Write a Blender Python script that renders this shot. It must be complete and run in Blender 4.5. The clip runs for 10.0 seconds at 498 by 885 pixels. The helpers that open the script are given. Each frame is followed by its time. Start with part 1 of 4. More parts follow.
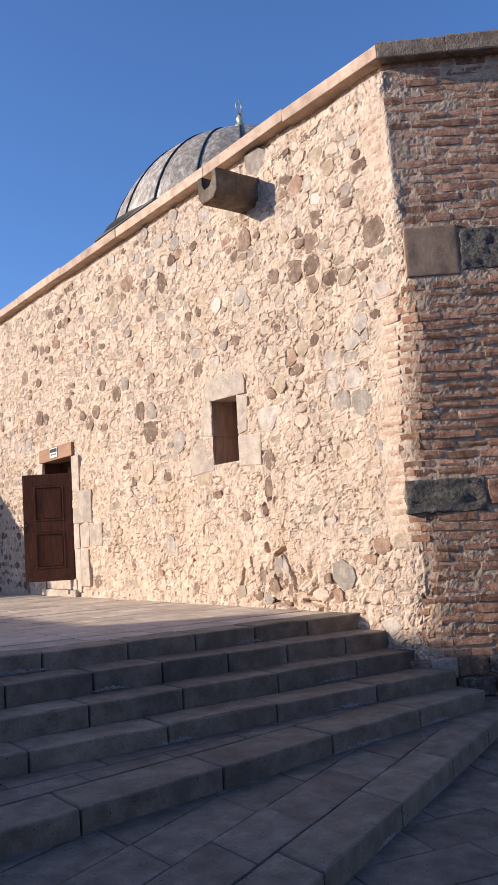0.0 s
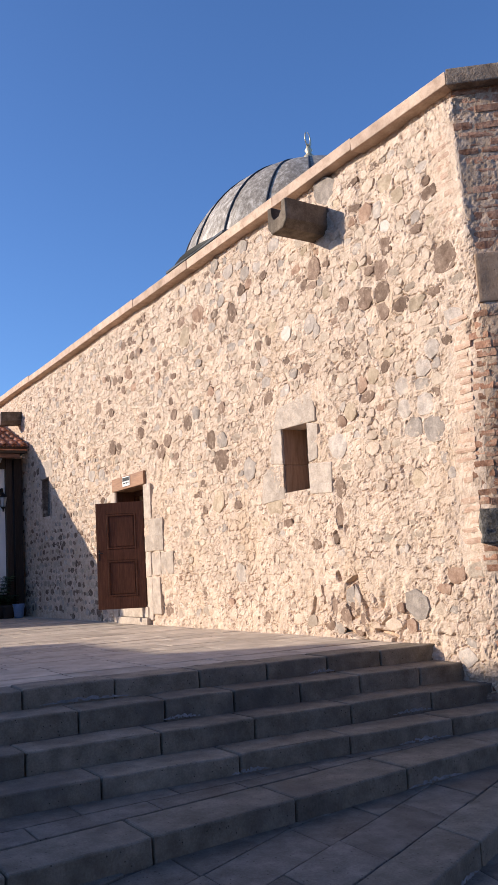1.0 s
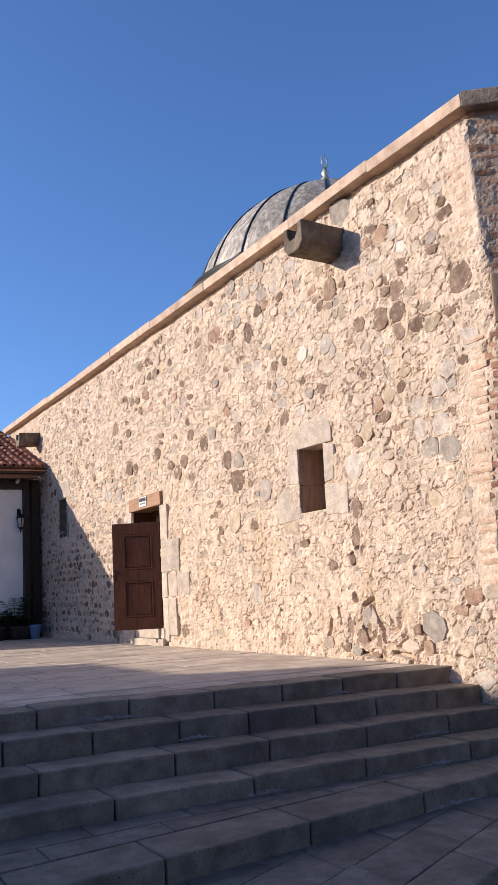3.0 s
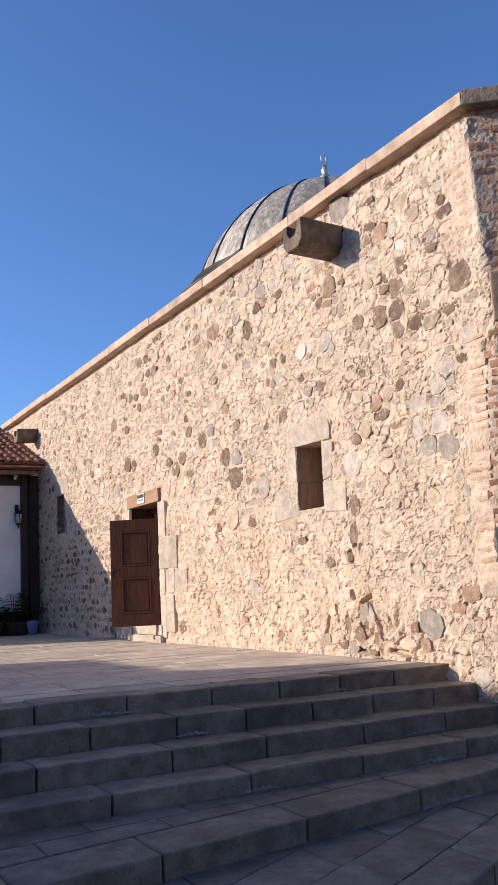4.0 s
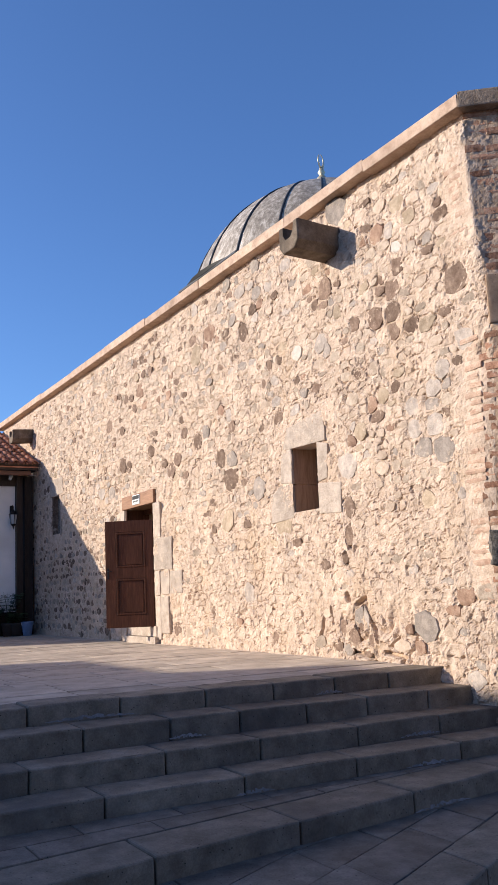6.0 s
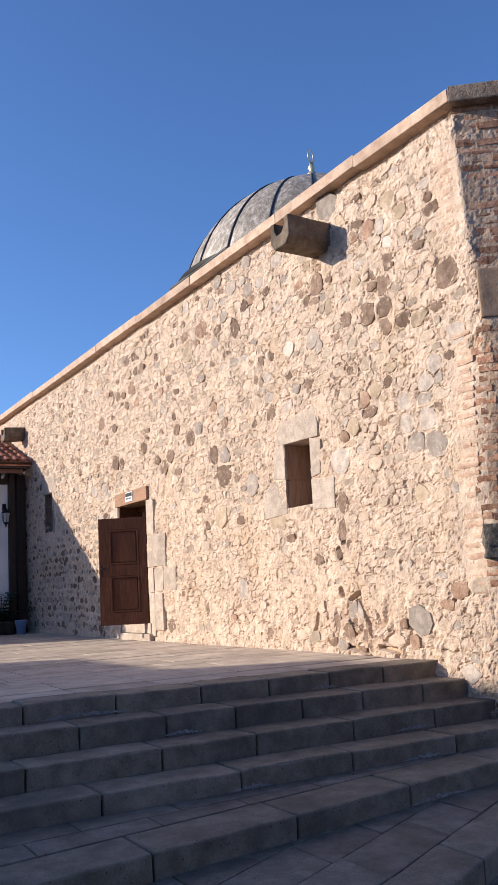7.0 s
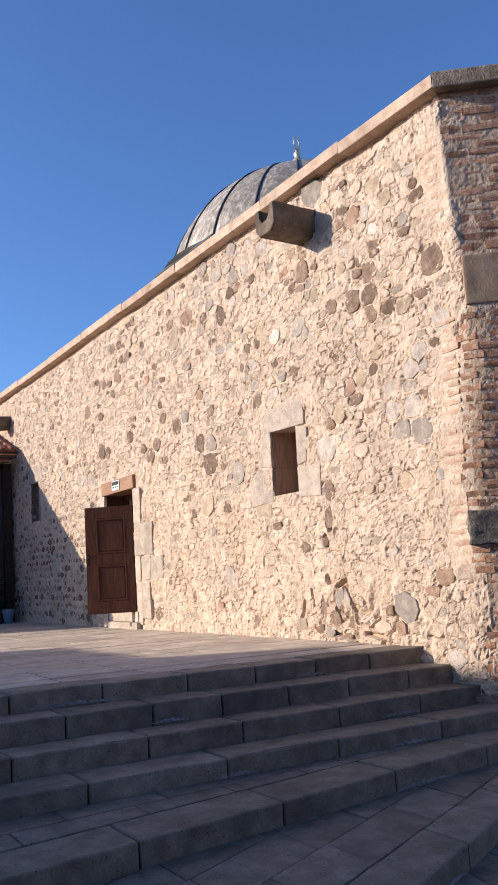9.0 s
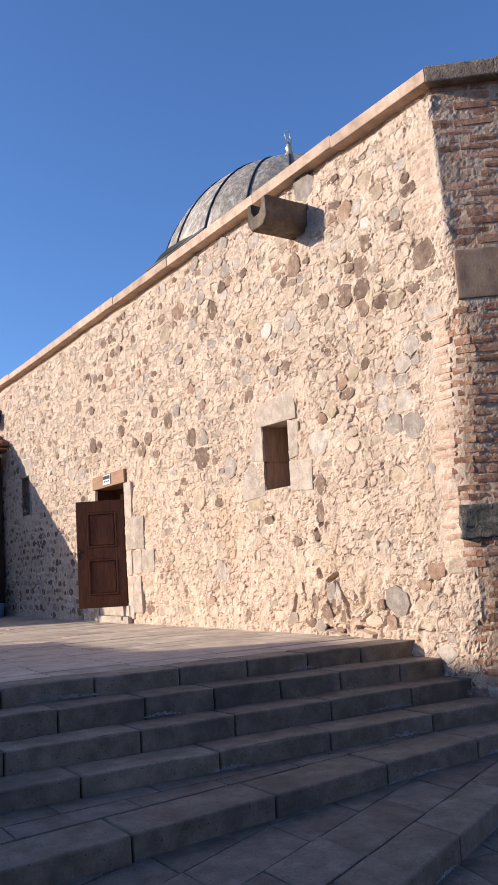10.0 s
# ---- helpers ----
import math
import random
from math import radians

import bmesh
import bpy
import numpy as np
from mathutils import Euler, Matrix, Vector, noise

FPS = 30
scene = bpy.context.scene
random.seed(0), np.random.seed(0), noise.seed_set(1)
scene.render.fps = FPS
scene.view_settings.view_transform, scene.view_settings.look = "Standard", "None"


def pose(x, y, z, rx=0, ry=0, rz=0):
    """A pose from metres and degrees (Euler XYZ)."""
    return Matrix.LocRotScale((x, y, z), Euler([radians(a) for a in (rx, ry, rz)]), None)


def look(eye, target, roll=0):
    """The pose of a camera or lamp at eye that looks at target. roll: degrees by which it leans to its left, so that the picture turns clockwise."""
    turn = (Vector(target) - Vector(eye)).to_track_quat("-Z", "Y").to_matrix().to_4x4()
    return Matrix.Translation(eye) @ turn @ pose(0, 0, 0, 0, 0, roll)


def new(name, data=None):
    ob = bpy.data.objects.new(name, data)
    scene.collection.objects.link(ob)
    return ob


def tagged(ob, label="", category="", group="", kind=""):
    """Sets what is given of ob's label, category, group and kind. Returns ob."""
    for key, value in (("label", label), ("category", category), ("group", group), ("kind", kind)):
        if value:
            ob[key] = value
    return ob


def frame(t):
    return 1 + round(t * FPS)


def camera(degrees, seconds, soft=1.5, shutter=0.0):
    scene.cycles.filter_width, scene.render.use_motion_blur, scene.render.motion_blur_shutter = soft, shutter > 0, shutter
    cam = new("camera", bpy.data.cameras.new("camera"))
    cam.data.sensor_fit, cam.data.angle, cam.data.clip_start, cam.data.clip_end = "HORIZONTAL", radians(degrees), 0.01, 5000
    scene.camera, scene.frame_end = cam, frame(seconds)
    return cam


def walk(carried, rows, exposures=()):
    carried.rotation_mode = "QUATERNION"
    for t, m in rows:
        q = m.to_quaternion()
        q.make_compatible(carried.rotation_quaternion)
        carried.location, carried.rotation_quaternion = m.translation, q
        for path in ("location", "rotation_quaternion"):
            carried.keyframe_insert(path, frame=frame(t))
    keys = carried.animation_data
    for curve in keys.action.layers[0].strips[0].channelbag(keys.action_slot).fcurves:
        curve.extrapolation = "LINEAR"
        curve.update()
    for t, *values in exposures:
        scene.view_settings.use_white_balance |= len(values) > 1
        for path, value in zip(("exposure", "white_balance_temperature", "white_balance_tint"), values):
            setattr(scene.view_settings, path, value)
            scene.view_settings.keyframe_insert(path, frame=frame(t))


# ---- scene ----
cam = camera(31.6, 10.0)
PATH = [
    (0, (5.512, -5.682, 0.77), (3.885, -4.538, 0.972), -3.6),
    (0.5, (5.518, -5.689, 0.749), (3.834, -4.64, 1.003), -3.2),
    (1, (5.504, -5.685, 0.758), (3.8, -4.675, 1.035), -3.3),
    (1.5, (5.518, -5.684, 0.742), (3.8, -4.707, 1.045), -3.5),
    (2, (5.516, -5.685, 0.748), (3.79, -4.725, 1.063), -3.6),
    (2.5, (5.51, -5.666, 0.736), (3.791, -4.698, 1.066), -3.3),
    (4, (5.513, -5.678, 0.735), (3.799, -4.7, 1.057), -2.8),
    (4.5, (5.5, -5.67, 0.731), (3.785, -4.69, 1.05), -2.7),
    (5, (5.506, -5.665, 0.736), (3.794, -4.683, 1.059), -2.4),
    (6.5, (5.506, -5.66, 0.739), (3.799, -4.668, 1.062), -2.9),
    (7, (5.504, -5.675, 0.739), (3.802, -4.673, 1.054), -3.2),
    (7.5, (5.505, -5.666, 0.733), (3.805, -4.658, 1.041), -3.3),
    (8, (5.502, -5.657, 0.733), (3.801, -4.647, 1.033), -3.5),
    (8.5, (5.506, -5.665, 0.737), (3.808, -4.65, 1.029), -3.6),
    (9, (5.504, -5.651, 0.743), (3.811, -4.624, 1.029), -3.6),
    (9.5, (5.501, -5.662, 0.741), (3.817, -4.621, 1.021), -3.6),
    (10, (5.497, -5.663, 0.742), (3.814, -4.618, 1.014), -3.6),
]
walk(cam, [(t, look(eye, target, roll)) for t, eye, target, roll in PATH], exposures=[(0.0, 0.5, 5950, 15), (10.0, 0.5, 5950, 15)])

# ---- light ----
SUN_TO = Vector((-1.0, -1.72, 0.68)).normalized()
world = bpy.data.worlds.new("sky")
scene.world = world
world.use_nodes = True
sky = world.node_tree.nodes.new("ShaderNodeTexSky")
sky.sky_type = "NISHITA"
sky.sun_disc = False
sky.sun_elevation = math.asin(SUN_TO.z)
sky.sun_rotation = math.atan2(SUN_TO.x, SUN_TO.y)
sky.altitude, sky.air_density, sky.dust_density, sky.ozone_density = 1100, 1.0, 2.4, 6.0
world.node_tree.links.new(sky.outputs[0], world.node_tree.nodes["Background"].inputs[0])
world.node_tree.nodes["Background"].inputs[1].default_value = 0.136
sun = new("sun", bpy.data.lights.new("sun", "SUN"))
sun.data.energy, sun.data.angle, sun.data.color = 4.8, radians(0.5), (1.0, 0.862, 0.645)
sun.matrix_basis = look(SUN_TO * 40, (0, 0, 0))


# ---- materials ----
def nodes_of(name, rough=0.9, metal=0.0):
    m = bpy.data.materials.new(name)
    m.use_nodes = True
    nt = m.node_tree
    b = nt.nodes["Principled BSDF"]
    b.inputs["Roughness"].default_value, b.inputs["Metallic"].default_value = rough, metal
    b.inputs["Specular IOR Level"].default_value = 0.3
    return m, nt, b


def surface(name, colors, scale=6.0, fine=60.0, bump=0.4, depth=0.01, rough=0.9, metal=0.0, vary=0.0, island=False,
            stretch=(1, 1, 1), pits=0.0, pit=0.16, streak=0.0, stain=None, smear=None):
    """Mottled surface in world space: colours mixed by noise at two scales, piece by piece variation, bump, pits."""
    m, nt, b = nodes_of(name, rough, metal)
    N, L = nt.nodes.new, nt.links.new
    geo = N("ShaderNodeNewGeometry")
    mp = N("ShaderNodeMapping")
    mp.inputs["Scale"].default_value = stretch
    L(geo.outputs["Position"], mp.inputs["Vector"])
    vec = mp.outputs["Vector"]
    if vary:
        rnd = geo.outputs["Random Per Island"] if island else N("ShaderNodeObjectInfo").outputs["Random"]
        shift = N("ShaderNodeVectorMath")
        shift.operation = "MULTIPLY_ADD"
        comb = N("ShaderNodeCombineXYZ")
        for k in range(3):
            L(rnd, comb.inputs[k])
        L(comb.outputs[0], shift.inputs[0])
        shift.inputs[1].default_value = (31.0, 17.0, 23.0)
        L(vec, shift.inputs[2])
        vec = shift.outputs[0]
    n1, n2, n3 = N("ShaderNodeTexNoise"), N("ShaderNodeTexNoise"), N("ShaderNodeTexNoise")
    for n, s, d in ((n1, scale, 6), (n2, fine, 4), (n3, scale * 0.22, 3)):
        n.inputs["Scale"].default_value, n.inputs["Detail"].default_value = s, d
        n.inputs["Roughness"].default_value = 0.62
        L(vec, n.inputs["Vector"])
    mixn = N("ShaderNodeMix")
    mixn.inputs[0].default_value = 0.35
    L(n1.outputs["Fac"], mixn.inputs[2])
    L(n2.outputs["Fac"], mixn.inputs[3])
    ramp = N("ShaderNodeValToRGB")
    els = ramp.color_ramp.elements
    while len(els) < len(colors):
        els.new(0.5)
    for k, c in enumerate(colors):
        els[k].position = 0.34 + 0.32 * k / max(1, len(colors) - 1)
        els[k].color = (*c, 1)
    L(mixn.outputs[0], ramp.inputs[0])
    hsv = N("ShaderNodeHueSaturation")
    L(ramp.outputs[0], hsv.inputs["Color"])
    val = N("ShaderNodeMapRange")
    val.inputs[1].default_value, val.inputs[2].default_value = 0.3, 0.7
    val.inputs[3].default_value, val.inputs[4].default_value = 0.84, 1.16
    L(n3.outputs["Fac"], val.inputs[0])
    value = val.outputs[0]
    if vary:
        pv = N("ShaderNodeMapRange")
        pv.inputs[3].default_value, pv.inputs[4].default_value = 1 - vary, 1 + vary
        L(rnd, pv.inputs[0])
        mul = N("ShaderNodeMath")
        mul.operation = "MULTIPLY"
        L(value, mul.inputs[0])
        L(pv.outputs[0], mul.inputs[1])
        value = mul.outputs[0]
    L(value, hsv.inputs["Value"])
    color = hsv.outputs["Color"]
    height = mixn.outputs[0]
    if pits:
        vor = N("ShaderNodeTexVoronoi")
        vor.inputs["Scale"].default_value = pits
        L(vec, vor.inputs["Vector"])
        hole = N("ShaderNodeMapRange")
        hole.inputs[1].default_value, hole.inputs[2].default_value = pit * 0.5, pit
        L(vor.outputs["Distance"], hole.inputs[0])
        add = N("ShaderNodeMath")
        add.operation = "MULTIPLY"
        L(hole.outputs[0], add.inputs[0])
        L(height, add.inputs[1])
        height = add.outputs[0]
        dark = N("ShaderNodeMix")
        dark.data_type = "RGBA"
        L(hole.outputs[0], dark.inputs[0])
        dark.inputs[6].default_value = (*[c * 0.35 for c in colors[0]], 1)
        L(color, dark.inputs[7])
        color = dark.outputs[2]
    if streak or stain:
        st = N("ShaderNodeTexNoise")
        sm = N("ShaderNodeMapping")
        sm.inputs["Scale"].default_value = (3.0, 3.0, 0.5) if streak else (0.8, 0.8, 0.8)
        L(geo.outputs["Position"], sm.inputs["Vector"])
        L(sm.outputs[0], st.inputs["Vector"])
        st.inputs["Scale"].default_value, st.inputs["Detail"].default_value = 1.6, 5
        sr = N("ShaderNodeMapRange")
        sr.inputs[1].default_value, sr.inputs[2].default_value = 0.52, 0.68
        sr.inputs[4].default_value = streak or 0.6
        L(st.outputs["Fac"], sr.inputs[0])
        mx = N("ShaderNodeMix")
        mx.data_type = "RGBA"
        L(sr.outputs[0], mx.inputs[0])
        L(color, mx.inputs[6])
        mx.inputs[7].default_value = (*(stain or [c * 0.5 for c in colors[0]]), 1)
        color = mx.outputs[2]
    if smear:
        ss = N("ShaderNodeTexNoise")
        ss.inputs["Scale"].default_value, ss.inputs["Detail"].default_value, ss.inputs["Roughness"].default_value = 9.0, 6, 0.7
        L(vec, ss.inputs["Vector"])
        sr = N("ShaderNodeMapRange")
        sr.inputs[1].default_value, sr.inputs[2].default_value = 0.57, 0.68
        sr.inputs[4].default_value = 0.8
        L(ss.outputs["Fac"], sr.inputs[0])
        mx = N("ShaderNodeMix")
        mx.data_type = "RGBA"
        L(sr.outputs[0], mx.inputs[0])
        L(color, mx.inputs[6])
        mx.inputs[7].default_value = (*smear, 1)
        color = mx.outputs[2]
    L(color, b.inputs["Base Color"])
    bp = N("ShaderNodeBump")
    bp.inputs["Strength"].default_value, bp.inputs["Distance"].default_value = bump, depth
    n2.inputs["Roughness"].default_value = 0.72
    L(height, bp.inputs["Height"])
    L(bp.outputs[0], b.inputs["Normal"])
    return m


def plain(name, color, rough=0.6, metal=0.0):
    m, nt, b = nodes_of(name, rough, metal)
    N, L = nt.nodes.new, nt.links.new
    n = N("ShaderNodeTexNoise")
    n.inputs["Scale"].default_value, n.inputs["Detail"].default_value = 25, 5
    geo = N("ShaderNodeNewGeometry")
    L(geo.outputs["Position"], n.inputs["Vector"])
    mr = N("ShaderNodeMapRange")
    mr.inputs[3].default_value, mr.inputs[4].default_value = 0.8, 1.2
    L(n.outputs["Fac"], mr.inputs[0])
    hsv = N("ShaderNodeHueSaturation")
    hsv.inputs["Color"].default_value = (*color, 1)
    L(mr.outputs[0], hsv.inputs["Value"])
    L(hsv.outputs[0], b.inputs["Base Color"])
    return m


def dull(m, spec):
    m.node_tree.nodes["Principled BSDF"].inputs["Specular IOR Level"].default_value = spec
    return m


MORTAR = surface("lime_mortar", [(0.41, 0.305, 0.222), (0.57, 0.440, 0.338), (0.67, 0.548, 0.440)], 10, 60, 1.0, 0.026, stain=(0.53, 0.39, 0.27))
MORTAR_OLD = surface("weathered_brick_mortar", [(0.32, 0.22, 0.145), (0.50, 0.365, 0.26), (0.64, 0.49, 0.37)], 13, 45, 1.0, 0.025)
STONE_KW = dict(scale=11, fine=50, bump=1.0, depth=0.022, vary=0.24, smear=(0.61, 0.48, 0.365))


def stone_set(island):
    k = dict(STONE_KW, island=island)
    e = "_joined" if island else ""
    return {
        "cream": surface("cream_rubble" + e, [(0.37, 0.28, 0.205), (0.49, 0.385, 0.295), (0.60, 0.49, 0.39)], **dict(k, vary=0.15)),
        "drab": surface("drab_rubble" + e, [(0.29, 0.225, 0.17), (0.41, 0.33, 0.255), (0.53, 0.44, 0.35)], **k),
        "dark": surface("dark_andesite" + e, [(0.115, 0.074, 0.052), (0.195, 0.135, 0.10), (0.32, 0.235, 0.175)], **k),
        "grey": surface("grey_andesite" + e, [(0.25, 0.21, 0.175), (0.36, 0.305, 0.26), (0.50, 0.425, 0.355)], **k),
        "brown": surface("red_brown_stone" + e, [(0.19, 0.115, 0.08), (0.29, 0.188, 0.132), (0.41, 0.29, 0.213)], **k),
        "ochre": surface("ochre_stone" + e, [(0.29, 0.22, 0.148), (0.40, 0.312, 0.222), (0.51, 0.41, 0.305)], **k),
        "white": surface("white_stone" + e, [(0.56, 0.50, 0.42), (0.68, 0.62, 0.54), (0.76, 0.72, 0.65)], **k),
    }


STONE, STONE_J = stone_set(False), stone_set(True)
for m in (*STONE.values(), *STONE_J.values()):
    dull(m, 0.1)
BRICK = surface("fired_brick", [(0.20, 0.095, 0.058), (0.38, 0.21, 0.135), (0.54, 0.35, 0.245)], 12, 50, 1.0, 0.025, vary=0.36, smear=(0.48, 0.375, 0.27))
BASALT = surface("black_basalt_block", [(0.06, 0.053, 0.045), (0.16, 0.143, 0.122), (0.31, 0.28, 0.243)], 26, 60, 1.0, 0.06)
TUFF = surface("pinkish_dressed_stone", [(0.33, 0.265, 0.21), (0.45, 0.37, 0.30), (0.56, 0.47, 0.385)], 9, 45, 1.0, 0.03, vary=0.12, smear=(0.58, 0.465, 0.36))
TUFF_DARK = surface("brown_dressed_stone", [(0.26, 0.17, 0.11), (0.36, 0.247, 0.165), (0.44, 0.315, 0.22)], 9, 60, 0.8, 0.012, pits=16, pit=0.08)
COPING_OLD = surface("weathered_dark_coping", [(0.16, 0.113, 0.08), (0.29, 0.215, 0.155), (0.44, 0.34, 0.255)], 9, 40, 1.0, 0.04, vary=0.10)
COPING = surface("pink_andesite_coping", [(0.33, 0.225, 0.16), (0.47, 0.34, 0.25), (0.57, 0.43, 0.33)], 7, 50, 0.8, 0.014, vary=0.12, stain=(0.36, 0.26, 0.195))
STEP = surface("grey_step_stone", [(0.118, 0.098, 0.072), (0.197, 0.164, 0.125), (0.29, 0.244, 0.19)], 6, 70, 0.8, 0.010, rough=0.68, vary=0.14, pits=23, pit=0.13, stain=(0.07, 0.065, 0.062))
PAVE = surface("worn_paving_stone", [(0.33, 0.27, 0.21), (0.455, 0.375, 0.295), (0.57, 0.48, 0.385)], 4, 90, 0.4, 0.005, vary=0.12, pits=13, pit=0.10)
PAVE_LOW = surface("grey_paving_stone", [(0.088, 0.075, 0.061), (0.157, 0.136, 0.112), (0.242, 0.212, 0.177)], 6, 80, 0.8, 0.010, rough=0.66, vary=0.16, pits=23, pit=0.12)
dull(BRICK, 0.1), dull(MORTAR_OLD, 0.1), dull(STEP, 0.2), dull(PAVE_LOW, 0.2), dull(MORTAR, 0.1)
JOINT = surface("dark_joint_bed", [(0.05, 0.045, 0.04), (0.09, 0.08, 0.07), (0.14, 0.12, 0.10)], 8, 70, 0.3, 0.004)
SALT = surface("salt_crust", [(0.16, 0.16, 0.165), (0.24, 0.24, 0.25), (0.34, 0.34, 0.35)], 20, 90, 0.5, 0.004)
SPOUT = surface("weathered_spout_stone", [(0.085, 0.062, 0.044), (0.15, 0.115, 0.083), (0.23, 0.185, 0.14)], 8, 60, 0.6, 0.006, streak=0.6)
LEAD = surface("oxidised_lead_sheet", [(0.13, 0.105, 0.08), (0.33, 0.285, 0.23), (0.70, 0.64, 0.56)], 4, 18, 0.25, 0.006, rough=0.5, metal=0.25, vary=0.15, stretch=(3.2, 3.2, 0.22))
dull(LEAD, 0.3)
LEAD_DARK = plain("dark_lead_seam", (0.045, 0.048, 0.055), 0.5, 0.3)
BRASS = plain("gilded_brass", (0.72, 0.60, 0.38), 0.38, 0.7)
DOORWOOD = surface("dark_varnished_wood", [(0.05, 0.019, 0.010), (0.085, 0.033, 0.018), (0.13, 0.054, 0.03)], 9, 60, 0.25, 0.003, rough=0.5, stretch=(6, 6, 0.6))
dull(DOORWOOD, 0.2)
BEAM = surface("brown_lintel_wood", [(0.20, 0.10, 0.055), (0.30, 0.165, 0.095), (0.38, 0.22, 0.13)], 9, 60, 0.3, 0.004, rough=0.6, stretch=(0.5, 5, 6))
SHUTTER = surface("brown_shutter_wood", [(0.23, 0.14, 0.085), (0.33, 0.215, 0.14), (0.42, 0.29, 0.195)], 8, 60, 0.25, 0.003, rough=0.6, stretch=(5, 5, 0.6))
DARKWOOD = surface("dark_stained_timber", [(0.025, 0.016, 0.012), (0.045, 0.028, 0.02), (0.065, 0.042, 0.03)], 9, 60, 0.25, 0.003, rough=0.55, stretch=(5, 5, 0.7))
EAVEWOOD = surface("brown_eave_timber", [(0.11, 0.05, 0.03), (0.17, 0.08, 0.05), (0.22, 0.11, 0.07)], 9, 60, 0.25, 0.003, rough=0.55, stretch=(5, 0.7, 5))
OCHRE_PLASTER = surface("ochre_plaster", [(0.25, 0.175, 0.105), (0.30, 0.212, 0.13), (0.35, 0.25, 0.155)], 3, 60, 0.15, 0.003)
PLASTER = surface("white_plaster", [(0.80, 0.785, 0.75), (0.86, 0.845, 0.81), (0.89, 0.875, 0.845)], 3, 60, 0.15, 0.003)
TILE = surface("clay_roof_tile", [(0.30, 0.11, 0.06), (0.43, 0.19, 0.11), (0.55, 0.30, 0.20)], 7, 60, 0.3, 0.004, vary=0.25)
ROOFING = surface("grey_roof_screed", [(0.20, 0.19, 0.18), (0.26, 0.25, 0.24), (0.32, 0.31, 0.29)], 3, 40, 0.3, 0.01)
IRON = plain("black_iron", (0.025, 0.025, 0.028), 0.5, 0.6)
GLASS = plain("frosted_lantern_glass", (0.45, 0.47, 0.48), 0.2)
WHITE_PLASTIC = plain("white_plastic", (0.65, 0.66, 0.67), 0.45)
SIGN_WHITE, SIGN_BLACK = plain("white_sign_enamel", (0.72, 0.72, 0.70), 0.4), plain("black_sign_paint", (0.03, 0.03, 0.03), 0.5)
BLUE_PLASTIC = plain("blue_plastic", (0.20, 0.30, 0.52), 0.45)
LEAF = plain("dark_green_leaf", (0.035, 0.075, 0.03), 0.5)
NEEDLE = plain("conifer_needles", (0.04, 0.065, 0.03), 0.7)
BARK = surface("grey_brown_bark", [(0.09, 0.07, 0.05), (0.15, 0.12, 0.09), (0.22, 0.18, 0.14)], 12, 60, 0.8, 0.02)
CLAYPOT = plain("dark_flower_pot", (0.06, 0.045, 0.04), 0.7)
GROUND = surface("street_ground", [(0.09, 0.08, 0.072), (0.135, 0.12, 0.108), (0.19, 0.17, 0.15)], 1.5, 50, 0.3, 0.006)


# ---- mesh helpers ----
def thing(name, at=(0, 0, 0), label="", category="", group="", kind=""):
    ob = new(name)
    ob.location = at
    return tagged(ob, label, category, group, kind)


def mesh_ob(name, verts, faces, material, parent=None, label="", kind="", smooth=False, world=True):
    me = bpy.data.meshes.new(name)
    me.from_pydata([tuple(v) for v in verts], [], faces)
    me.materials.append(material)
    if smooth:
        me.polygons.foreach_set("use_smooth", [True] * len(me.polygons))
    me.update()
    ob = new(name, me)
    if parent is not None:
        ob.parent = parent
        if world:
            ob.matrix_parent_inverse = chain(parent).inverted()
    return tagged(ob, label, kind=kind)


def chain(ob):
    m = Matrix.Identity(4)
    while ob is not None:
        m = ob.matrix_parent_inverse @ ob.matrix_basis @ m if ob.parent else ob.matrix_basis @ m
        ob = ob.parent
    return m


def part(name, bm, material, parent=None, label="", smooth=False, kind=""):
    """A bmesh in world coordinates as one mesh object under a thing or part."""
    bmesh.ops.recalc_face_normals(bm, faces=bm.faces)
    me = bpy.data.meshes.new(name)
    bm.to_mesh(me)
    bm.free()
    me.materials.append(material)
    if smooth:
        me.polygons.foreach_set("use_smooth", [True] * len(me.polygons))
    ob = new(name, me)
    if parent is not None:
        ob.parent = parent
        ob.matrix_parent_inverse = chain(parent).inverted()
    return tagged(ob, label, kind=kind)


def box(x0, x1, y0, y1, z0, z1, bevel=0.0, m=None, rough=0.0, cuts=0, seed=0, freq=5.0):
    """A bevelled box as a bmesh; m turns and moves it; rough shakes its corners and cut edges."""
    bm = bmesh.new()
    bmesh.ops.create_cube(bm, size=1.0)
    for v in bm.verts:
        v.co = Vector(((x0 + x1) / 2 + v.co.x * (x1 - x0), (y0 + y1) / 2 + v.co.y * (y1 - y0), (z0 + z1) / 2 + v.co.z * (z1 - z0)))
    if cuts:
        bmesh.ops.subdivide_edges(bm, edges=bm.edges[:], cuts=cuts, use_grid_fill=True)
    if bevel:
        hard = [e for e in bm.edges if len(e.link_faces) == 2 and e.calc_face_angle(0) > 0.5]
        bmesh.ops.bevel(bm, geom=hard, offset=bevel, segments=2, profile=0.6, affect="EDGES")
    if rough:
        for v in bm.verts:
            v.co += noise.noise_vector(v.co * freq + Vector((seed * 7.3, seed * 3.1, 0))) * rough
    if m is not None:
        bm.transform(m)
    return bm


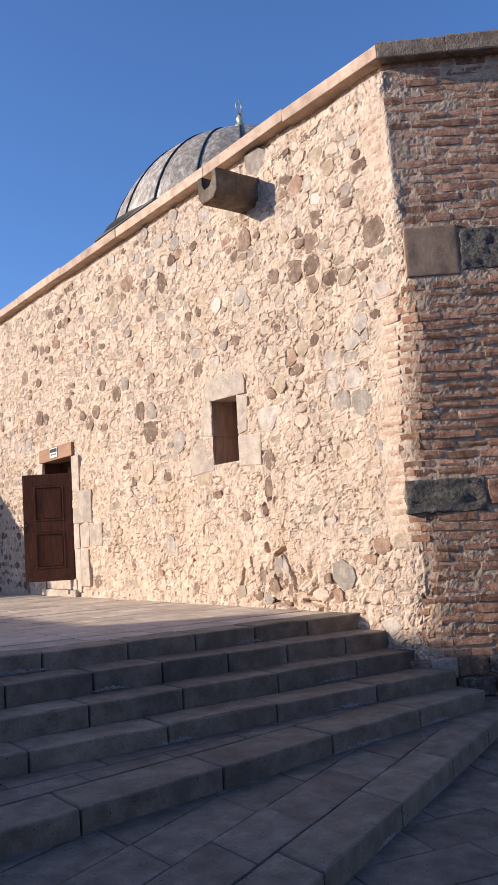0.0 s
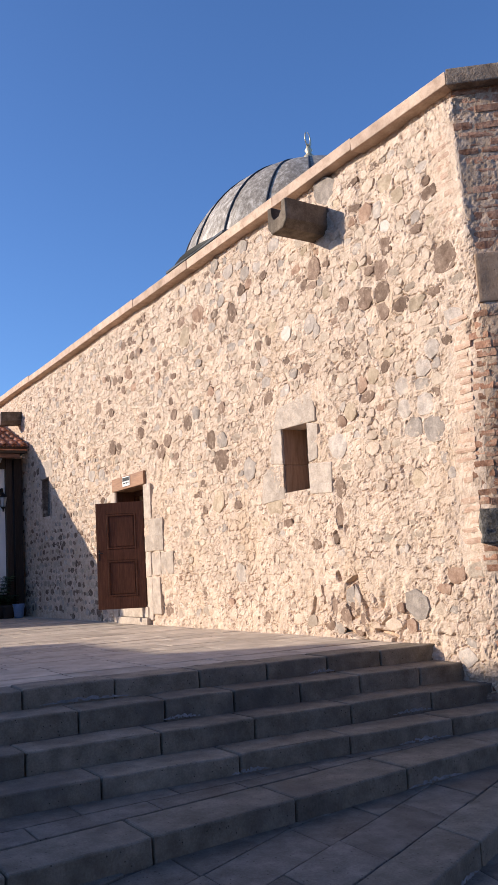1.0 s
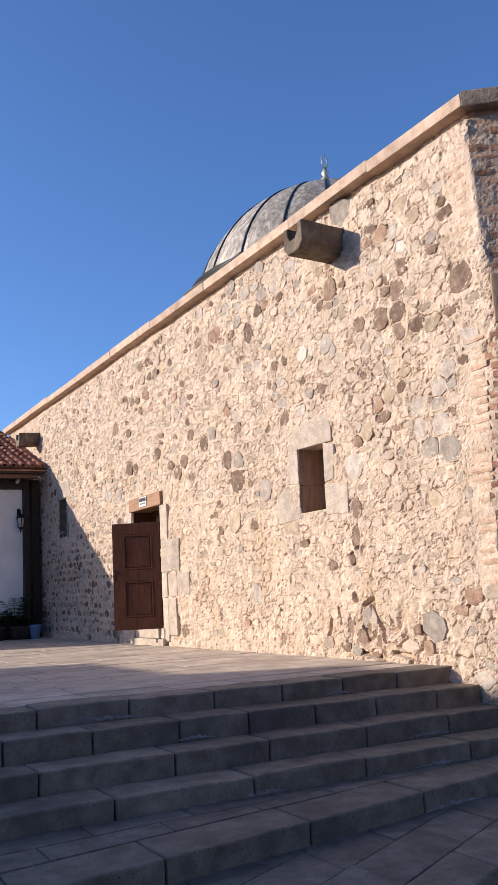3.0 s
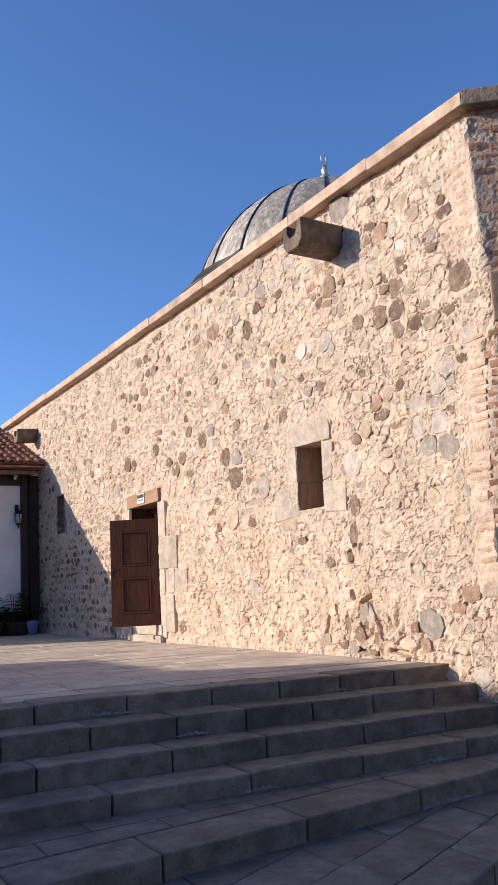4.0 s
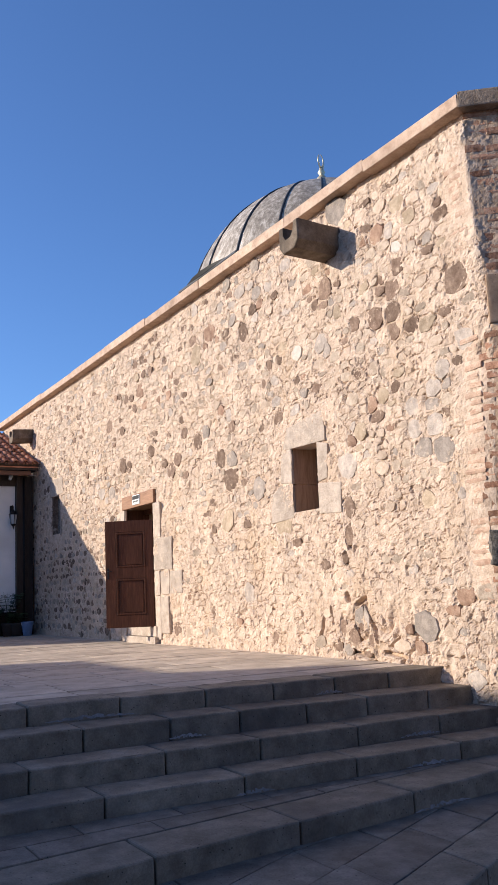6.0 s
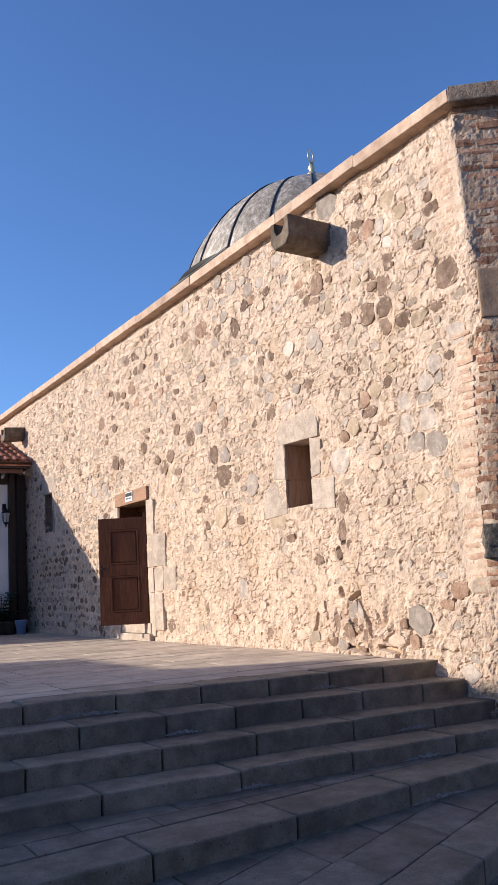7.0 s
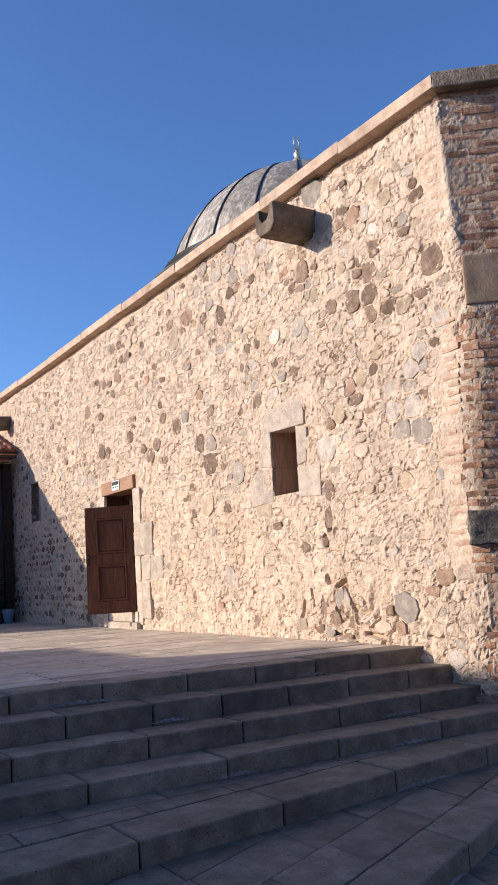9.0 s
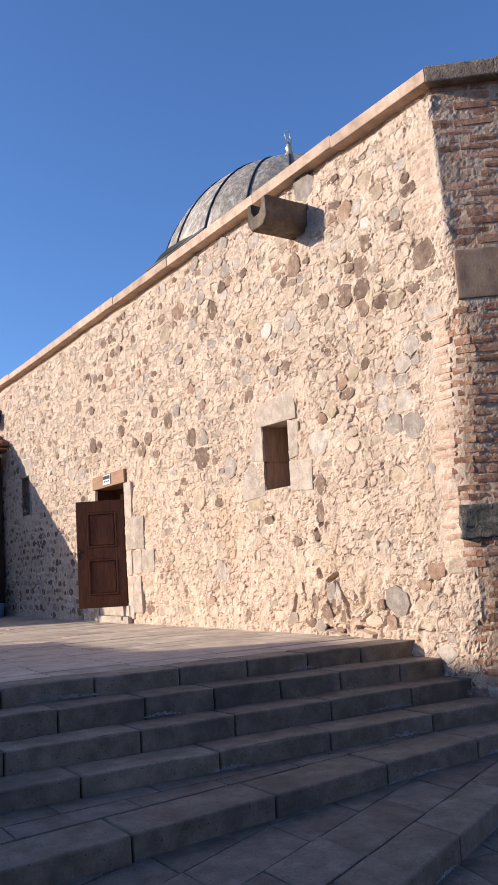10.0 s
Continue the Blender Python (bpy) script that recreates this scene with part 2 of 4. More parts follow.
def lathe(profile, steps=24, at=(0, 0, 0), closed=True):
    bm = bmesh.new()
    rings = []
    for r, z in profile:
        rings.append([bm.verts.new((at[0] + r * math.cos(2 * math.pi * k / steps), at[1] + r * math.sin(2 * math.pi * k / steps), at[2] + z)) for k in range(steps)])
    for a, b in zip(rings, rings[1:]):
        for k in range(steps):
            bm.faces.new((a[k], a[(k + 1) % steps], b[(k + 1) % steps], b[k]))
    if closed:
        bm.faces.new(rings[0])
        bm.faces.new(rings[-1])
    return bm


def tube(points, r0, r1=None, steps=8):
    """A tube along a polyline, tapering from r0 to r1."""
    bm = bmesh.new()
    r1 = r0 if r1 is None else r1
    pts = [Vector(p) for p in points]
    rings = []
    for k, p in enumerate(pts):
        d = (pts[min(k + 1, len(pts) - 1)] - pts[max(k - 1, 0)]).normalized()
        q = d.to_track_quat("Z", "Y")
        r = r0 + (r1 - r0) * k / (len(pts) - 1)
        rings.append([bm.verts.new(p + q @ Vector((r * math.cos(2 * math.pi * i / steps), r * math.sin(2 * math.pi * i / steps), 0))) for i in range(steps)])
    for a, b in zip(rings, rings[1:]):
        for k in range(steps):
            bm.faces.new((a[k], a[(k + 1) % steps], b[(k + 1) % steps], b[k]))
    bm.faces.new(rings[0])
    bm.faces.new(rings[-1])
    return bm


def lattice(ix, iy, seed):
    h = (ix * 374761393 + iy * 668265263 + seed * 974634777) & 0xFFFFFFFF
    h = ((h ^ (h >> 13)) * 1274126177) & 0xFFFFFFFF
    return ((h ^ (h >> 16)) & 0xFFFF) / 65535.0


def value_noise(x, y, seed):
    x, y = np.asarray(x, float), np.asarray(y, float)
    ix, iy = np.floor(x).astype(np.int64), np.floor(y).astype(np.int64)
    fx, fy = x - ix, y - iy
    fx, fy = fx * fx * (3 - 2 * fx), fy * fy * (3 - 2 * fy)
    a, b = lattice(ix, iy, seed), lattice(ix + 1, iy, seed)
    c, d = lattice(ix, iy + 1, seed), lattice(ix + 1, iy + 1, seed)
    return (a + (b - a) * fx) * (1 - fy) + (c + (d - c) * fx) * fy


def fbm(x, y, scale, octaves=3, seed=1):
    out, amp, tot = 0.0, 1.0, 0.0
    for k in range(octaves):
        out = out + amp * (value_noise(np.asarray(x) * scale, np.asarray(y) * scale, seed + k * 11) - 0.5)
        tot, amp, scale = tot + amp, amp * 0.55, scale * 2.1
    return out / tot


# ---- plan ----
TERRACE, GROUND_Z = -0.066, -0.905
STEP_Z = (-0.066, -0.205, -0.361, -0.505, -0.637, -0.775, GROUND_Z)
U, NRM = Vector((0.62, 0.785, 0)), Vector((0.785, -0.62, 0))
CZ = [-1.1, -0.35, 0.0, 0.9, 1.4, 2.2, 2.9, 3.4, 4.3, 5.1]
CX = [-0.14, -0.13, -0.09, -0.08, -0.12, -0.03, 0.03, 0.0, -0.05, -0.08]
DOOR, WIN, SLOT = (-8.69, -7.49, -0.2, 2.14), (-3.32, -2.78, 1.59, 2.37), (-12.82, -12.32, 2.02, 2.82)


def place(s, z, h=0.0):
    """The wall's face, s metres along it from the corner (negative: sunlit face, positive: brick face), h proud of it."""
    s, z, h = np.broadcast_arrays(np.asarray(s, float), np.asarray(z, float), np.asarray(h, float))
    c = np.interp(z, CZ, CX)
    a = np.interp(z, [0.5, 0.82, 1.15, 1.35, 2.85, 3.0, 3.45, 3.8], [0.26, 0.12, 0.12, 0.19, 0.17, 0.08, 0.08, 0.03])

    def straight(q):
        front = q <= 0
        x = np.where(front, q + c * np.clip(1 + q / 0.6, 0, 1), c + q * U.x)
        return x, np.where(front, 0.0, q * U.y)

    x, y = straight(s)
    near = np.abs(s) < a
    t = np.clip((s + a) / (2 * a), 0, 1)
    xa, ya = straight(-a)
    xb, yb = straight(a)
    bx = (1 - t) ** 2 * xa + 2 * t * (1 - t) * c + t * t * xb
    by = t * t * yb
    x, y = np.where(near, bx, x), np.where(near, by, y)
    nx, ny = t * NRM.x, -(1 - t) + t * NRM.y
    k = np.hypot(nx, ny)
    return np.stack([x + h * nx / k, y + h * ny / k, z], -1)


def inside(s, z, r, m=0.0):
    return (s > r[0] - m) & (s < r[1] + m) & (z > r[2] - m) & (z < r[3] + m)


# ---- stones of the sunlit wall: laid out on the face ----
DARK = [(-2.41, 4.08, 0.29, 0.25), (-2.64, 3.95, 0.13, 0.12), (-2.46, 3.89, 0.22, 0.08), (-1.91, 3.51, 0.20, 0.17), (-1.57, 3.48, 0.24, 0.20), (-1.25,
    3.45, 0.21, 0.20), (-1.26, 3.27, 0.16, 0.21), (-0.99, 3.24, 0.20, 0.13), (-0.33, 3.52, 0.32, 0.25), (-1.15, 3.90, 0.17, 0.19), (-1.24, 3.70, 0.23,
    0.17), (-1.42, 3.84, 0.08, 0.11), (-0.40, 2.73, 0.12, 0.08), (-1.65, 2.44, 0.24, 0.13), (-4.11, 4.35, 0.18, 0.12), (-4.39, 4.11, 0.24, 0.26),
    (-3.72, 3.49, 0.16, 0.12), (-3.47, 3.50, 0.12, 0.10), (-3.10, 3.16, 0.16, 0.09), (-4.77, 2.89, 0.17, 0.15), (-4.86, 4.22, 0.20, 0.11), (-3.57,
    2.79, 0.21, 0.15), (-5.12, 2.51, 0.26, 0.26), (-4.83, 2.19, 0.44, 0.30)]
# the last four, at the wall's foot, stand for shade and dirt in crevices
DARK2 = [(-6.27, 3.07, 0.23, 0.17), (-5.85, 2.88, 0.24, 0.20), (-6.53, 2.71, 0.36, 0.19), (-6.79, 2.58, 0.33, 0.23), (-2.21, 1.54, 0.16, 0.20),
    (-2.24, 1.24, 0.14, 0.22), (-2.35, 1.00, 0.12, 0.10), (-6.70, 0.17, 0.28, 0.17), (-0.48, 4.32, 0.11, 0.08), (-7.75, 4.32, 0.24, 0.13), (-7.42,
    4.81, 0.18, 0.11), (-7.80, 4.59, 0.19, 0.13), (-8.08, 4.57, 0.22, 0.14), (-7.49, 4.32, 0.16, 0.13), (-8.54, 4.06, 0.26, 0.18), (-9.38, 3.73, 0.29,
    0.25), (-8.20, 3.83, 0.18, 0.14), (-8.78, 3.54, 0.37, 0.14), (-8.81, 2.93, 0.32, 0.26), (-8.53, 2.86, 0.23, 0.19), (-7.53, 2.99, 0.32, 0.15), (-2.25, 0.15, 0.15, 0.2), (-2.03, 0.02, 0.12, 0.09), (-2.45, 0.28, 0.11, 0.2), (-1.95, 0.14, 0.10, 0.13), (-2.12, 0.30, 0.10, 0.12), (-2.56, 0.06, 0.15, 0.09)]
GREY = [(-0.77, 2.21, 0.27, 0.19), (-1.08, 2.21, 0.20, 0.21), (-0.98, 1.99, 0.24, 0.17), (-0.67, 1.94, 0.27, 0.24), (-1.07, 2.43, 0.22, 0.19), (-0.78,
    2.41, 0.20, 0.15), (-0.60, 2.70, 0.20, 0.18), (-0.56, 2.55, 0.09, 0.10), (-1.25, 4.32, 0.13, 0.18), (-2.22, 2.00, 0.29, 0.24), (-2.06, 2.40, 0.12,
    0.11), (-0.45, 1.50, 0.10, 0.09), (-0.56, 1.65, 0.10, 0.10), (-4.13, 1.97, 0.34, 0.26), (-4.50, 0.68, 0.24, 0.24), (-2.13, 0.37, 0.20, 0.23),
    (-0.68, 4.03, 0.14, 0.13), (-4.80, 2.43, 0.28, 0.26), (-5.60, 2.96, 0.21, 0.19), (-6.74, 3.49, 0.21, 0.12), (-9.37, 2.52, 0.34, 0.20), (-9.84,
    2.57, 0.41, 0.21), (-3.18, 2.81, 0.25, 0.12)]
GREY2 = [(-4.80, 4.90, 0.26, 0.16), (-4.41, 4.69, 0.28, 0.15), (-4.00, 4.54, 0.26, 0.16), (-3.68, 4.52, 0.19, 0.13), (-4.00, 4.90, 0.26, 0.15),
    (-5.80, 4.84, 0.23, 0.20), (-5.00, 4.64, 0.20, 0.18), (-4.65, 4.36, 0.16, 0.16), (-2.56, 3.47, 0.25, 0.26), (-2.12, 4.90, 0.45, 0.28), (-3.25,
    4.67, 0.26, 0.17), (-1.11, 0.29, 0.50, 0.24), (-0.76, 2.54, 0.25, 0.18), (-0.31, 2.91, 0.20, 0.18), (-2.48, 3.38, 0.20, 0.19), (-4.84, 3.06, 0.14,
    0.18), (-0.46, -0.16, 0.30, 0.15), (-0.40, -0.04, 0.17, 0.08), (-2.39, 0.04, 0.18, 0.12), (-2.06, 0.37, 0.12, 0.26)]
BROWN = [(-1.44, 4.36, 0.22, 0.18), (-1.72, 2.57, 0.17, 0.18), (-5.07, 3.18, 0.20, 0.14), (-5.35, 4.37, 0.39, 0.23), (-5.48, 4.21, 0.18, 0.11),
    (-5.14, 4.22, 0.15, 0.09), (-2.09, 2.25, 0.18, 0.11), (-1.19, 0.14, 0.15, 0.21), (-0.52, 0.57, 0.27, 0.14), (-0.72, 0.45, 0.19, 0.09), (-7.90,
    4.09, 0.34, 0.21), (-7.75, 3.80, 0.29, 0.13), (-6.82, 3.77, 0.21, 0.14), (-3.91, 4.37, 0.17, 0.10), (-2.98, 3.17, 0.11, 0.06)]
OCHRE = [(-1.24, 2.82, 0.24, 0.09), (-0.95, 1.49, 0.19, 0.18), (-0.90, 4.36, 0.20, 0.14), (-0.76, 3.19, 0.24, 0.13), (-1.97, 2.33, 0.26, 0.18),
    (-1.54, 2.64, 0.20, 0.15), (-2.21, 3.73, 0.13, 0.17), (-5.79, 4.14, 0.33, 0.25), (-1.09, 4.56, 0.19, 0.15), (-1.72, 3.86, 0.25, 0.12), (-3.57,
    1.48, 0.39, 0.23), (-5.01, 1.65, 0.42, 0.27)]
WHITE = [(-3.09, 3.48, 0.28, 0.155), (-1.14, 4.12, 0.13, 0.11), (-6.88, 0.93, 0.25, 0.15)]

rng = np.random.default_rng(4)
KEEP_OUT = [(-8.95, -6.75, -0.2, 2.4), (-3.85, -2.3, 1.48, 2.7), (-12.95, -12.2, 1.95, 2.95), (-0.42, 0.2, 0.7, 2.62), (-0.36, 0.2, 3.95, 4.75), (-0.12, 0.2, -1.0, 5.1)]
stones = []
for kind_of, rows in (("dark", DARK + DARK2), ("grey", GREY + GREY2), ("brown", BROWN), ("ochre", OCHRE), ("white", WHITE)):
    for sx, sz, w, h in rows:
        stones.append((sx, sz, w * 0.52, h * 0.54, kind_of, True))
xy = np.zeros((9000, 3))
for k, q in enumerate(stones):
    xy[k] = q[0], q[1], (q[2] * q[3]) ** 0.5
count = len(stones)
KINDS = ("cream", "drab", "grey", "dark", "ochre", "brown", "white")


def stone_kind(sx, sz, small):
    """What a filling stone is made of: mostly pale, greyer at the shaded end, mostly under mortar low down."""
    if sx < -9.4 and sz < 1.6:
        odds, hidden = (0.06, 0.28, 0.24, 0.38, 0.02, 0.02), 0.05
    elif sx < -9.0:
        odds, hidden = (0.30, 0.34, 0.18, 0.11, 0.04, 0.03), 0.35
    elif sz < 1.7:
        odds, hidden = (0.66, 0.275, 0.03, 0.015, 0.015, 0.005), 0.8
    else:
        odds, hidden = (0.34, 0.35, 0.12, 0.11, 0.05, 0.03), 0.22
    if small and sx > -9.0:
        odds = (0.6, 0.4, 0, 0, 0, 0)
    kd = str(rng.choice(KINDS[:6], p=odds))
    return "buried" if kd in ("cream", "drab", "ochre") and rng.random() < hidden else kd


def try_stone(sx, sz, a, b, gap):
    global count
    r = (a * b) ** 0.5
    if sx > -0.05 or sz < 0.0 or sz + b > 4.93 or any(inside(sx, sz, q, 0.05) for q in KEEP_OUT):
        return
    d = np.hypot(xy[:count, 0] - sx, xy[:count, 1] - sz)
    if (d < (xy[:count, 2] + r) * gap).any():
        return
    stones.append((sx, sz, a, b, stone_kind(sx, sz, r < 0.048), False))
    xy[count] = sx, sz, r
    count += 1


# rough courses first, then small stones in the gaps
cz = 0.03
while cz < 4.98:
    ch = rng.uniform(0.095, 0.175)
    sx = -14.3 + rng.uniform(0, 0.2)
    while sx < -0.05:
        cw = ch * rng.uniform(0.85, 2.1)
        bh = ch * rng.uniform(0.62, 0.95)
        try_stone(sx + cw / 2, cz + ch / 2 + rng.uniform(-0.02, 0.02) + 0.03 * math.sin(sx * 0.9), cw * 0.42, bh * 0.44, 0.9)
        sx += cw + rng.uniform(0.005, 0.035)
    cz += ch + 0.008
for size, west, tries in ((0.052, -0.05, 2600), (0.04, -8.5, 1500)):
    for _ in range(tries):
        sx, sz, r, e = rng.uniform(-14.3, west), rng.uniform(0.0, 5.0), size * rng.uniform(0.75, 1.15), rng.uniform(0.8, 1.5)
        try_stone(sx, sz, r * e, r / e, 0.95)
xy = xy[:count]


# crevices in the broken masonry at the wall's foot: from, to, half width, depth
CREVICES = ((-2.20, 0.51, -2.04, 0.58, 0.02, 0.05), (-2.11, 0.51, -2.01, 0.41, 0.016, 0.06), (-2.01, 0.41, -1.94, 0.28, 0.018, 0.07), (-1.94, 0.28, -1.84, 0.14, 0.02, 0.07),
            (-2.24, 0.30, -2.15, 0.17, 0.02, 0.06), (-2.15, 0.17, -2.20, 0.02, 0.025, 0.08), (-2.65, 0.48, -2.63, 0.32, 0.018, 0.05), (-2.80, 0.37, -2.92, 0.13, 0.02, 0.05),
            (-1.64, 0.10, -1.53, 0.18, 0.02, 0.05), (-2.26, 1.22, -2.24, 1.14, 0.04, 0.06), (-2.34, 1.03, -2.32, 0.97, 0.04, 0.055), (-2.35, 0.60, -2.34, 0.56, 0.03, 0.05),
            (-2.40, 0.03, -1.95, -0.02, 0.025, 0.05), (-1.75, 0.02, -1.45, -0.01, 0.02, 0.05), (-0.66, 0.42, -0.60, 0.50, 0.02, 0.04))


def base_relief(s, z):
    """Slow bulges of the whole face, shared by mortar and stones."""
    return fbm(s, z, 0.9, 2, 3) * 0.05


def stone_outline(i, n=8):
    sx, sz, a, b, _, known = stones[i]
    # four broken corners and a point on each side, turned a little
    corner = math.atan2(b, a)
    th = np.array([0, corner, math.pi / 2, math.pi - corner, math.pi, math.pi + corner, 1.5 * math.pi, -corner]) + rng.uniform(-0.22, 0.22, n)
    dx, dz = np.cos(th), np.sin(th)
    r = np.minimum(a / np.maximum(np.abs(dx), 1e-3), b / np.maximum(np.abs(dz), 1e-3)) * np.where(np.arange(n) % 2, rng.uniform(0.68, 1.02, n), rng.uniform(0.86, 1.1, n)) * (1.2 if known else 1.25)
    th = th + rng.uniform(-0.2, 0.2)
    dx, dz = np.cos(th), np.sin(th)
    d = xy[:, :2] - (sx, sz)
    dist = np.hypot(d[:, 0], d[:, 1])
    for j in np.nonzero((dist > 1e-6) & (dist < 0.75))[0]:
        lim = (dist[j] ** 2 + xy[i, 2] ** 2 - xy[j, 2] ** 2) / (2 * dist[j]) - rng.uniform(0.001, 0.014)
        cosine = (d[j, 0] * dx + d[j, 1] * dz) / dist[j]
        r = np.where(cosine > 0.05, np.minimum(r, np.maximum(lim, 0.02) / np.maximum(cosine, 0.05)), r)
    return dx * r, dz * r


def stone_mesh(i):
    """Rounded rubble stone on the face: a skirt sunk in the mortar, a shoulder and a slightly domed top."""
    sx, sz, a, b, kd, known = stones[i]
    ox, oz = stone_outline(i)
    n = len(ox)
    proud = float(base_relief(sx, sz)) + (rng.uniform(-0.009, -0.003) if known else rng.uniform(-0.0115, -0.004))
    tilt = rng.uniform(-0.05, 0.05, 2)
    rings = []
    for f, hh in ((1.0, proud - 0.02), (0.96, proud - 0.003), (0.74, proud)):
        wob = rng.uniform(-0.003, 0.003, n)
        rings.append(place(sx + ox * f, sz + oz * f, hh + wob + tilt[0] * ox * f + tilt[1] * oz * f))
    top = place(sx, sz, proud + rng.uniform(-0.003, 0.003))
    verts = np.concatenate(rings + [top[None]])
    faces = []
    for k in range(2):
        for q in range(n):
            p = (q + 1) % n
            faces.append((k * n + q, k * n + p, (k + 1) * n + p, (k + 1) * n + q))
    faces += [(2 * n + q, 2 * n + (q + 1) % n, 3 * n) for q in range(n)]
    return verts, faces


# ---- the long wall and its brick-built splayed corner: one relief of mortar ----
def grid_axis(lo, hi, step, extra=()):
    g = np.arange(lo, hi + step * 0.5, step)
    for e in extra:
        if lo < e < hi:
            g[np.argmin(np.abs(g - e))] = e
    return g


def build_wall():
    sg = np.unique(np.concatenate([
        grid_axis(-17, -9, 0.025, SLOT[:2]), grid_axis(-8.98, -5, 0.021, DOOR[:2]), grid_axis(-4.987, -0.16, 0.013, WIN[:2]), grid_axis(-0.15, 1.5, 0.0125)]))
    zg = grid_axis(-1.1, 5.06, 0.013, (DOOR[3], WIN[2], WIN[3], SLOT[2], SLOT[3]))
    S, Zz = np.meshgrid(sg, zg)
    low = 1 + 0.35 * np.clip((0.6 - Zz) / 0.5, 0, 1) * (1 + 2.2 * np.exp(-((S + 1.9) / 0.8) ** 2))
    base = base_relief(S, Zz)
    daub = np.clip((1.9 - Zz) / 0.5, 0, 1) * np.clip((S + 9.6) / 0.5, 0, 1)
    h = base + fbm(S + 0.4 * Zz, Zz, 4.2, 2, 9) * 0.016 * low + fbm(S, Zz, 13, 3, 21) * 0.012 * low + fbm(S * 1.5 + 0.3 * Zz, Zz * 0.75, 11, 3, 25) * 0.020 * daub
    crack = fbm(S * 1.25 + 0.5 * Zz, Zz, 8.0, 2, 41)
    h -= 0.010 * np.clip((-crack - 0.11) / 0.12, 0, 1) * low
    crack = fbm(S * 1.1 - 0.3 * Zz, Zz * 0.8, 3.4, 2, 61)
    h -= 0.02 * np.clip((-crack - 0.2) / 0.1, 0, 1) * low
    patch = np.clip(fbm(S, Zz, 2.1, 2, 111) * 5 + 0.5, 0, 1)
    for freq, seed, deep, thin in ((5.0, 131, 0.008, 0.018), (7.5, 151, 0.008, 0.02), (11.0, 171, 0.006, 0.025)):
        line = fbm(S + 0.03 * fbm(Zz, S, 9, 2, seed + 5), Zz * 1.15, freq, 2, seed)
        h -= deep * np.exp(-(line / thin) ** 2) * (patch if freq > 6 else 1 - 0.6 * patch) * low ** 0.5
    h += fbm(S, Zz, 36, 2, 191) * 0.017
    h -= 0.018 * np.clip((fbm(S, Zz, 22, 2, 211) - 0.2) / 0.15, 0, 1)
    wx, wz, fine, gap = fbm(S, Zz, 9, 3, 301) * 0.10, fbm(S, Zz, 9, 3, 311) * 0.10, fbm(S, Zz, 19, 3, 331) * 0.03, np.clip(fbm(S, Zz, 6, 2, 321) * 4 + 0.5, 0, 1)
    for sx, sz, a, b, kd, known in stones:
        i0, i1 = np.searchsorted(sg, (sx - a * 1.5, sx + a * 1.5))
        j0, j1 = np.searchsorted(zg, (sz - b * 1.5, sz + b * 1.5))
        w = h[j0:j1, i0:i1]
        cut = (slice(j0, j1), slice(i0, i1))
        dd = (np.abs(S[cut] + wx[cut] - sx) / a) ** 2.8 + (np.abs(Zz[cut] + wz[cut] - sz) / b) ** 2.8
        if kd == "buried":
            # a cream stone under the smeared mortar: a low hump with a broken rim
            hump, rim = np.clip((1.0 - dd) / 0.5, 0, 1), np.exp(-((dd - 1.15) / 0.3) ** 2)
            w[...] = w * (1 - 0.45 * hump) + 0.45 * hump * (base[cut] + 0.002) - 0.018 * rim * gap[cut]
        else:
            f = np.clip(((0.92 if known or sx < -9.4 else 0.74) - dd) / 0.3, 0, 1)
            rim = np.exp(-((dd - 1.2) / 0.35) ** 2) * (1 - f)
            w[...] = (w - 0.016 * rim * gap[cut]) * (1 - f) + f * (base[cut] - 0.0165 + fine[cut])
    # broken rock and deep crevices at the wall's foot, and the raked bed under the coping
    foot = np.exp(-((S + 1.75) / 0.75) ** 2) * np.clip((0.62 - Zz) / 0.35, 0, 1)
    rock = fbm(S + 0.35 * Zz, Zz * 0.8, 3.1, 3, 401)
    h += foot * (rock * 0.09 - 0.055 * np.exp(-(fbm(S, Zz * 0.7, 4.2, 2, 421) / 0.05) ** 2))
    for ax, az, bx, bz, wide, deep in CREVICES:
        t = np.clip(((S - ax) * (bx - ax) + (Zz - az) * (bz - az)) / ((bx - ax) ** 2 + (bz - az) ** 2), 0, 1)
        gapd = np.hypot(S - ax - t * (bx - ax) + wx * 0.35, Zz - az - t * (bz - az) + wz * 0.35)
        h -= 2.6 * deep * np.clip(1.3 - gapd / wide, 0, 1)
    h -= 0.045 * np.clip((Zz - 4.965) / 0.02, 0, 1)
    bonded = np.clip((S + 0.46) / 0.12, 0, 1) * np.clip(np.minimum(Zz - 0.5, 2.75 - Zz) / 0.15, 0, 1)
    bonded = np.maximum(bonded, np.clip((S + 0.40) / 0.12, 0, 1) * np.clip(np.minimum(Zz - 3.85, 4.85 - Zz) / 0.15, 0, 1))
    h = h * (1 - 0.6 * bonded) - 0.007 * bonded
    brick_side = np.clip((S - 0.02) / 0.06, 0, 1)
    h = h * (1 - brick_side) + brick_side * (-0.0075 + fbm(S, Zz, 14, 2, 77) * 0.009 + fbm(S, Zz, 38, 2, 79) * 0.007 + fbm(S, Zz, 1.2, 2, 80) * 0.004)
    P = place(S, Zz, h)
    nz, ns = S.shape
    idx = np.arange(nz * ns).reshape(nz, ns)
    cs, cz = (S[:-1, :-1] + S[1:, 1:]) / 2, (Zz[:-1, :-1] + Zz[1:, 1:]) / 2
    ok = ~(inside(cs, cz, DOOR) | inside(cs, cz, WIN) | inside(cs, cz, SLOT))
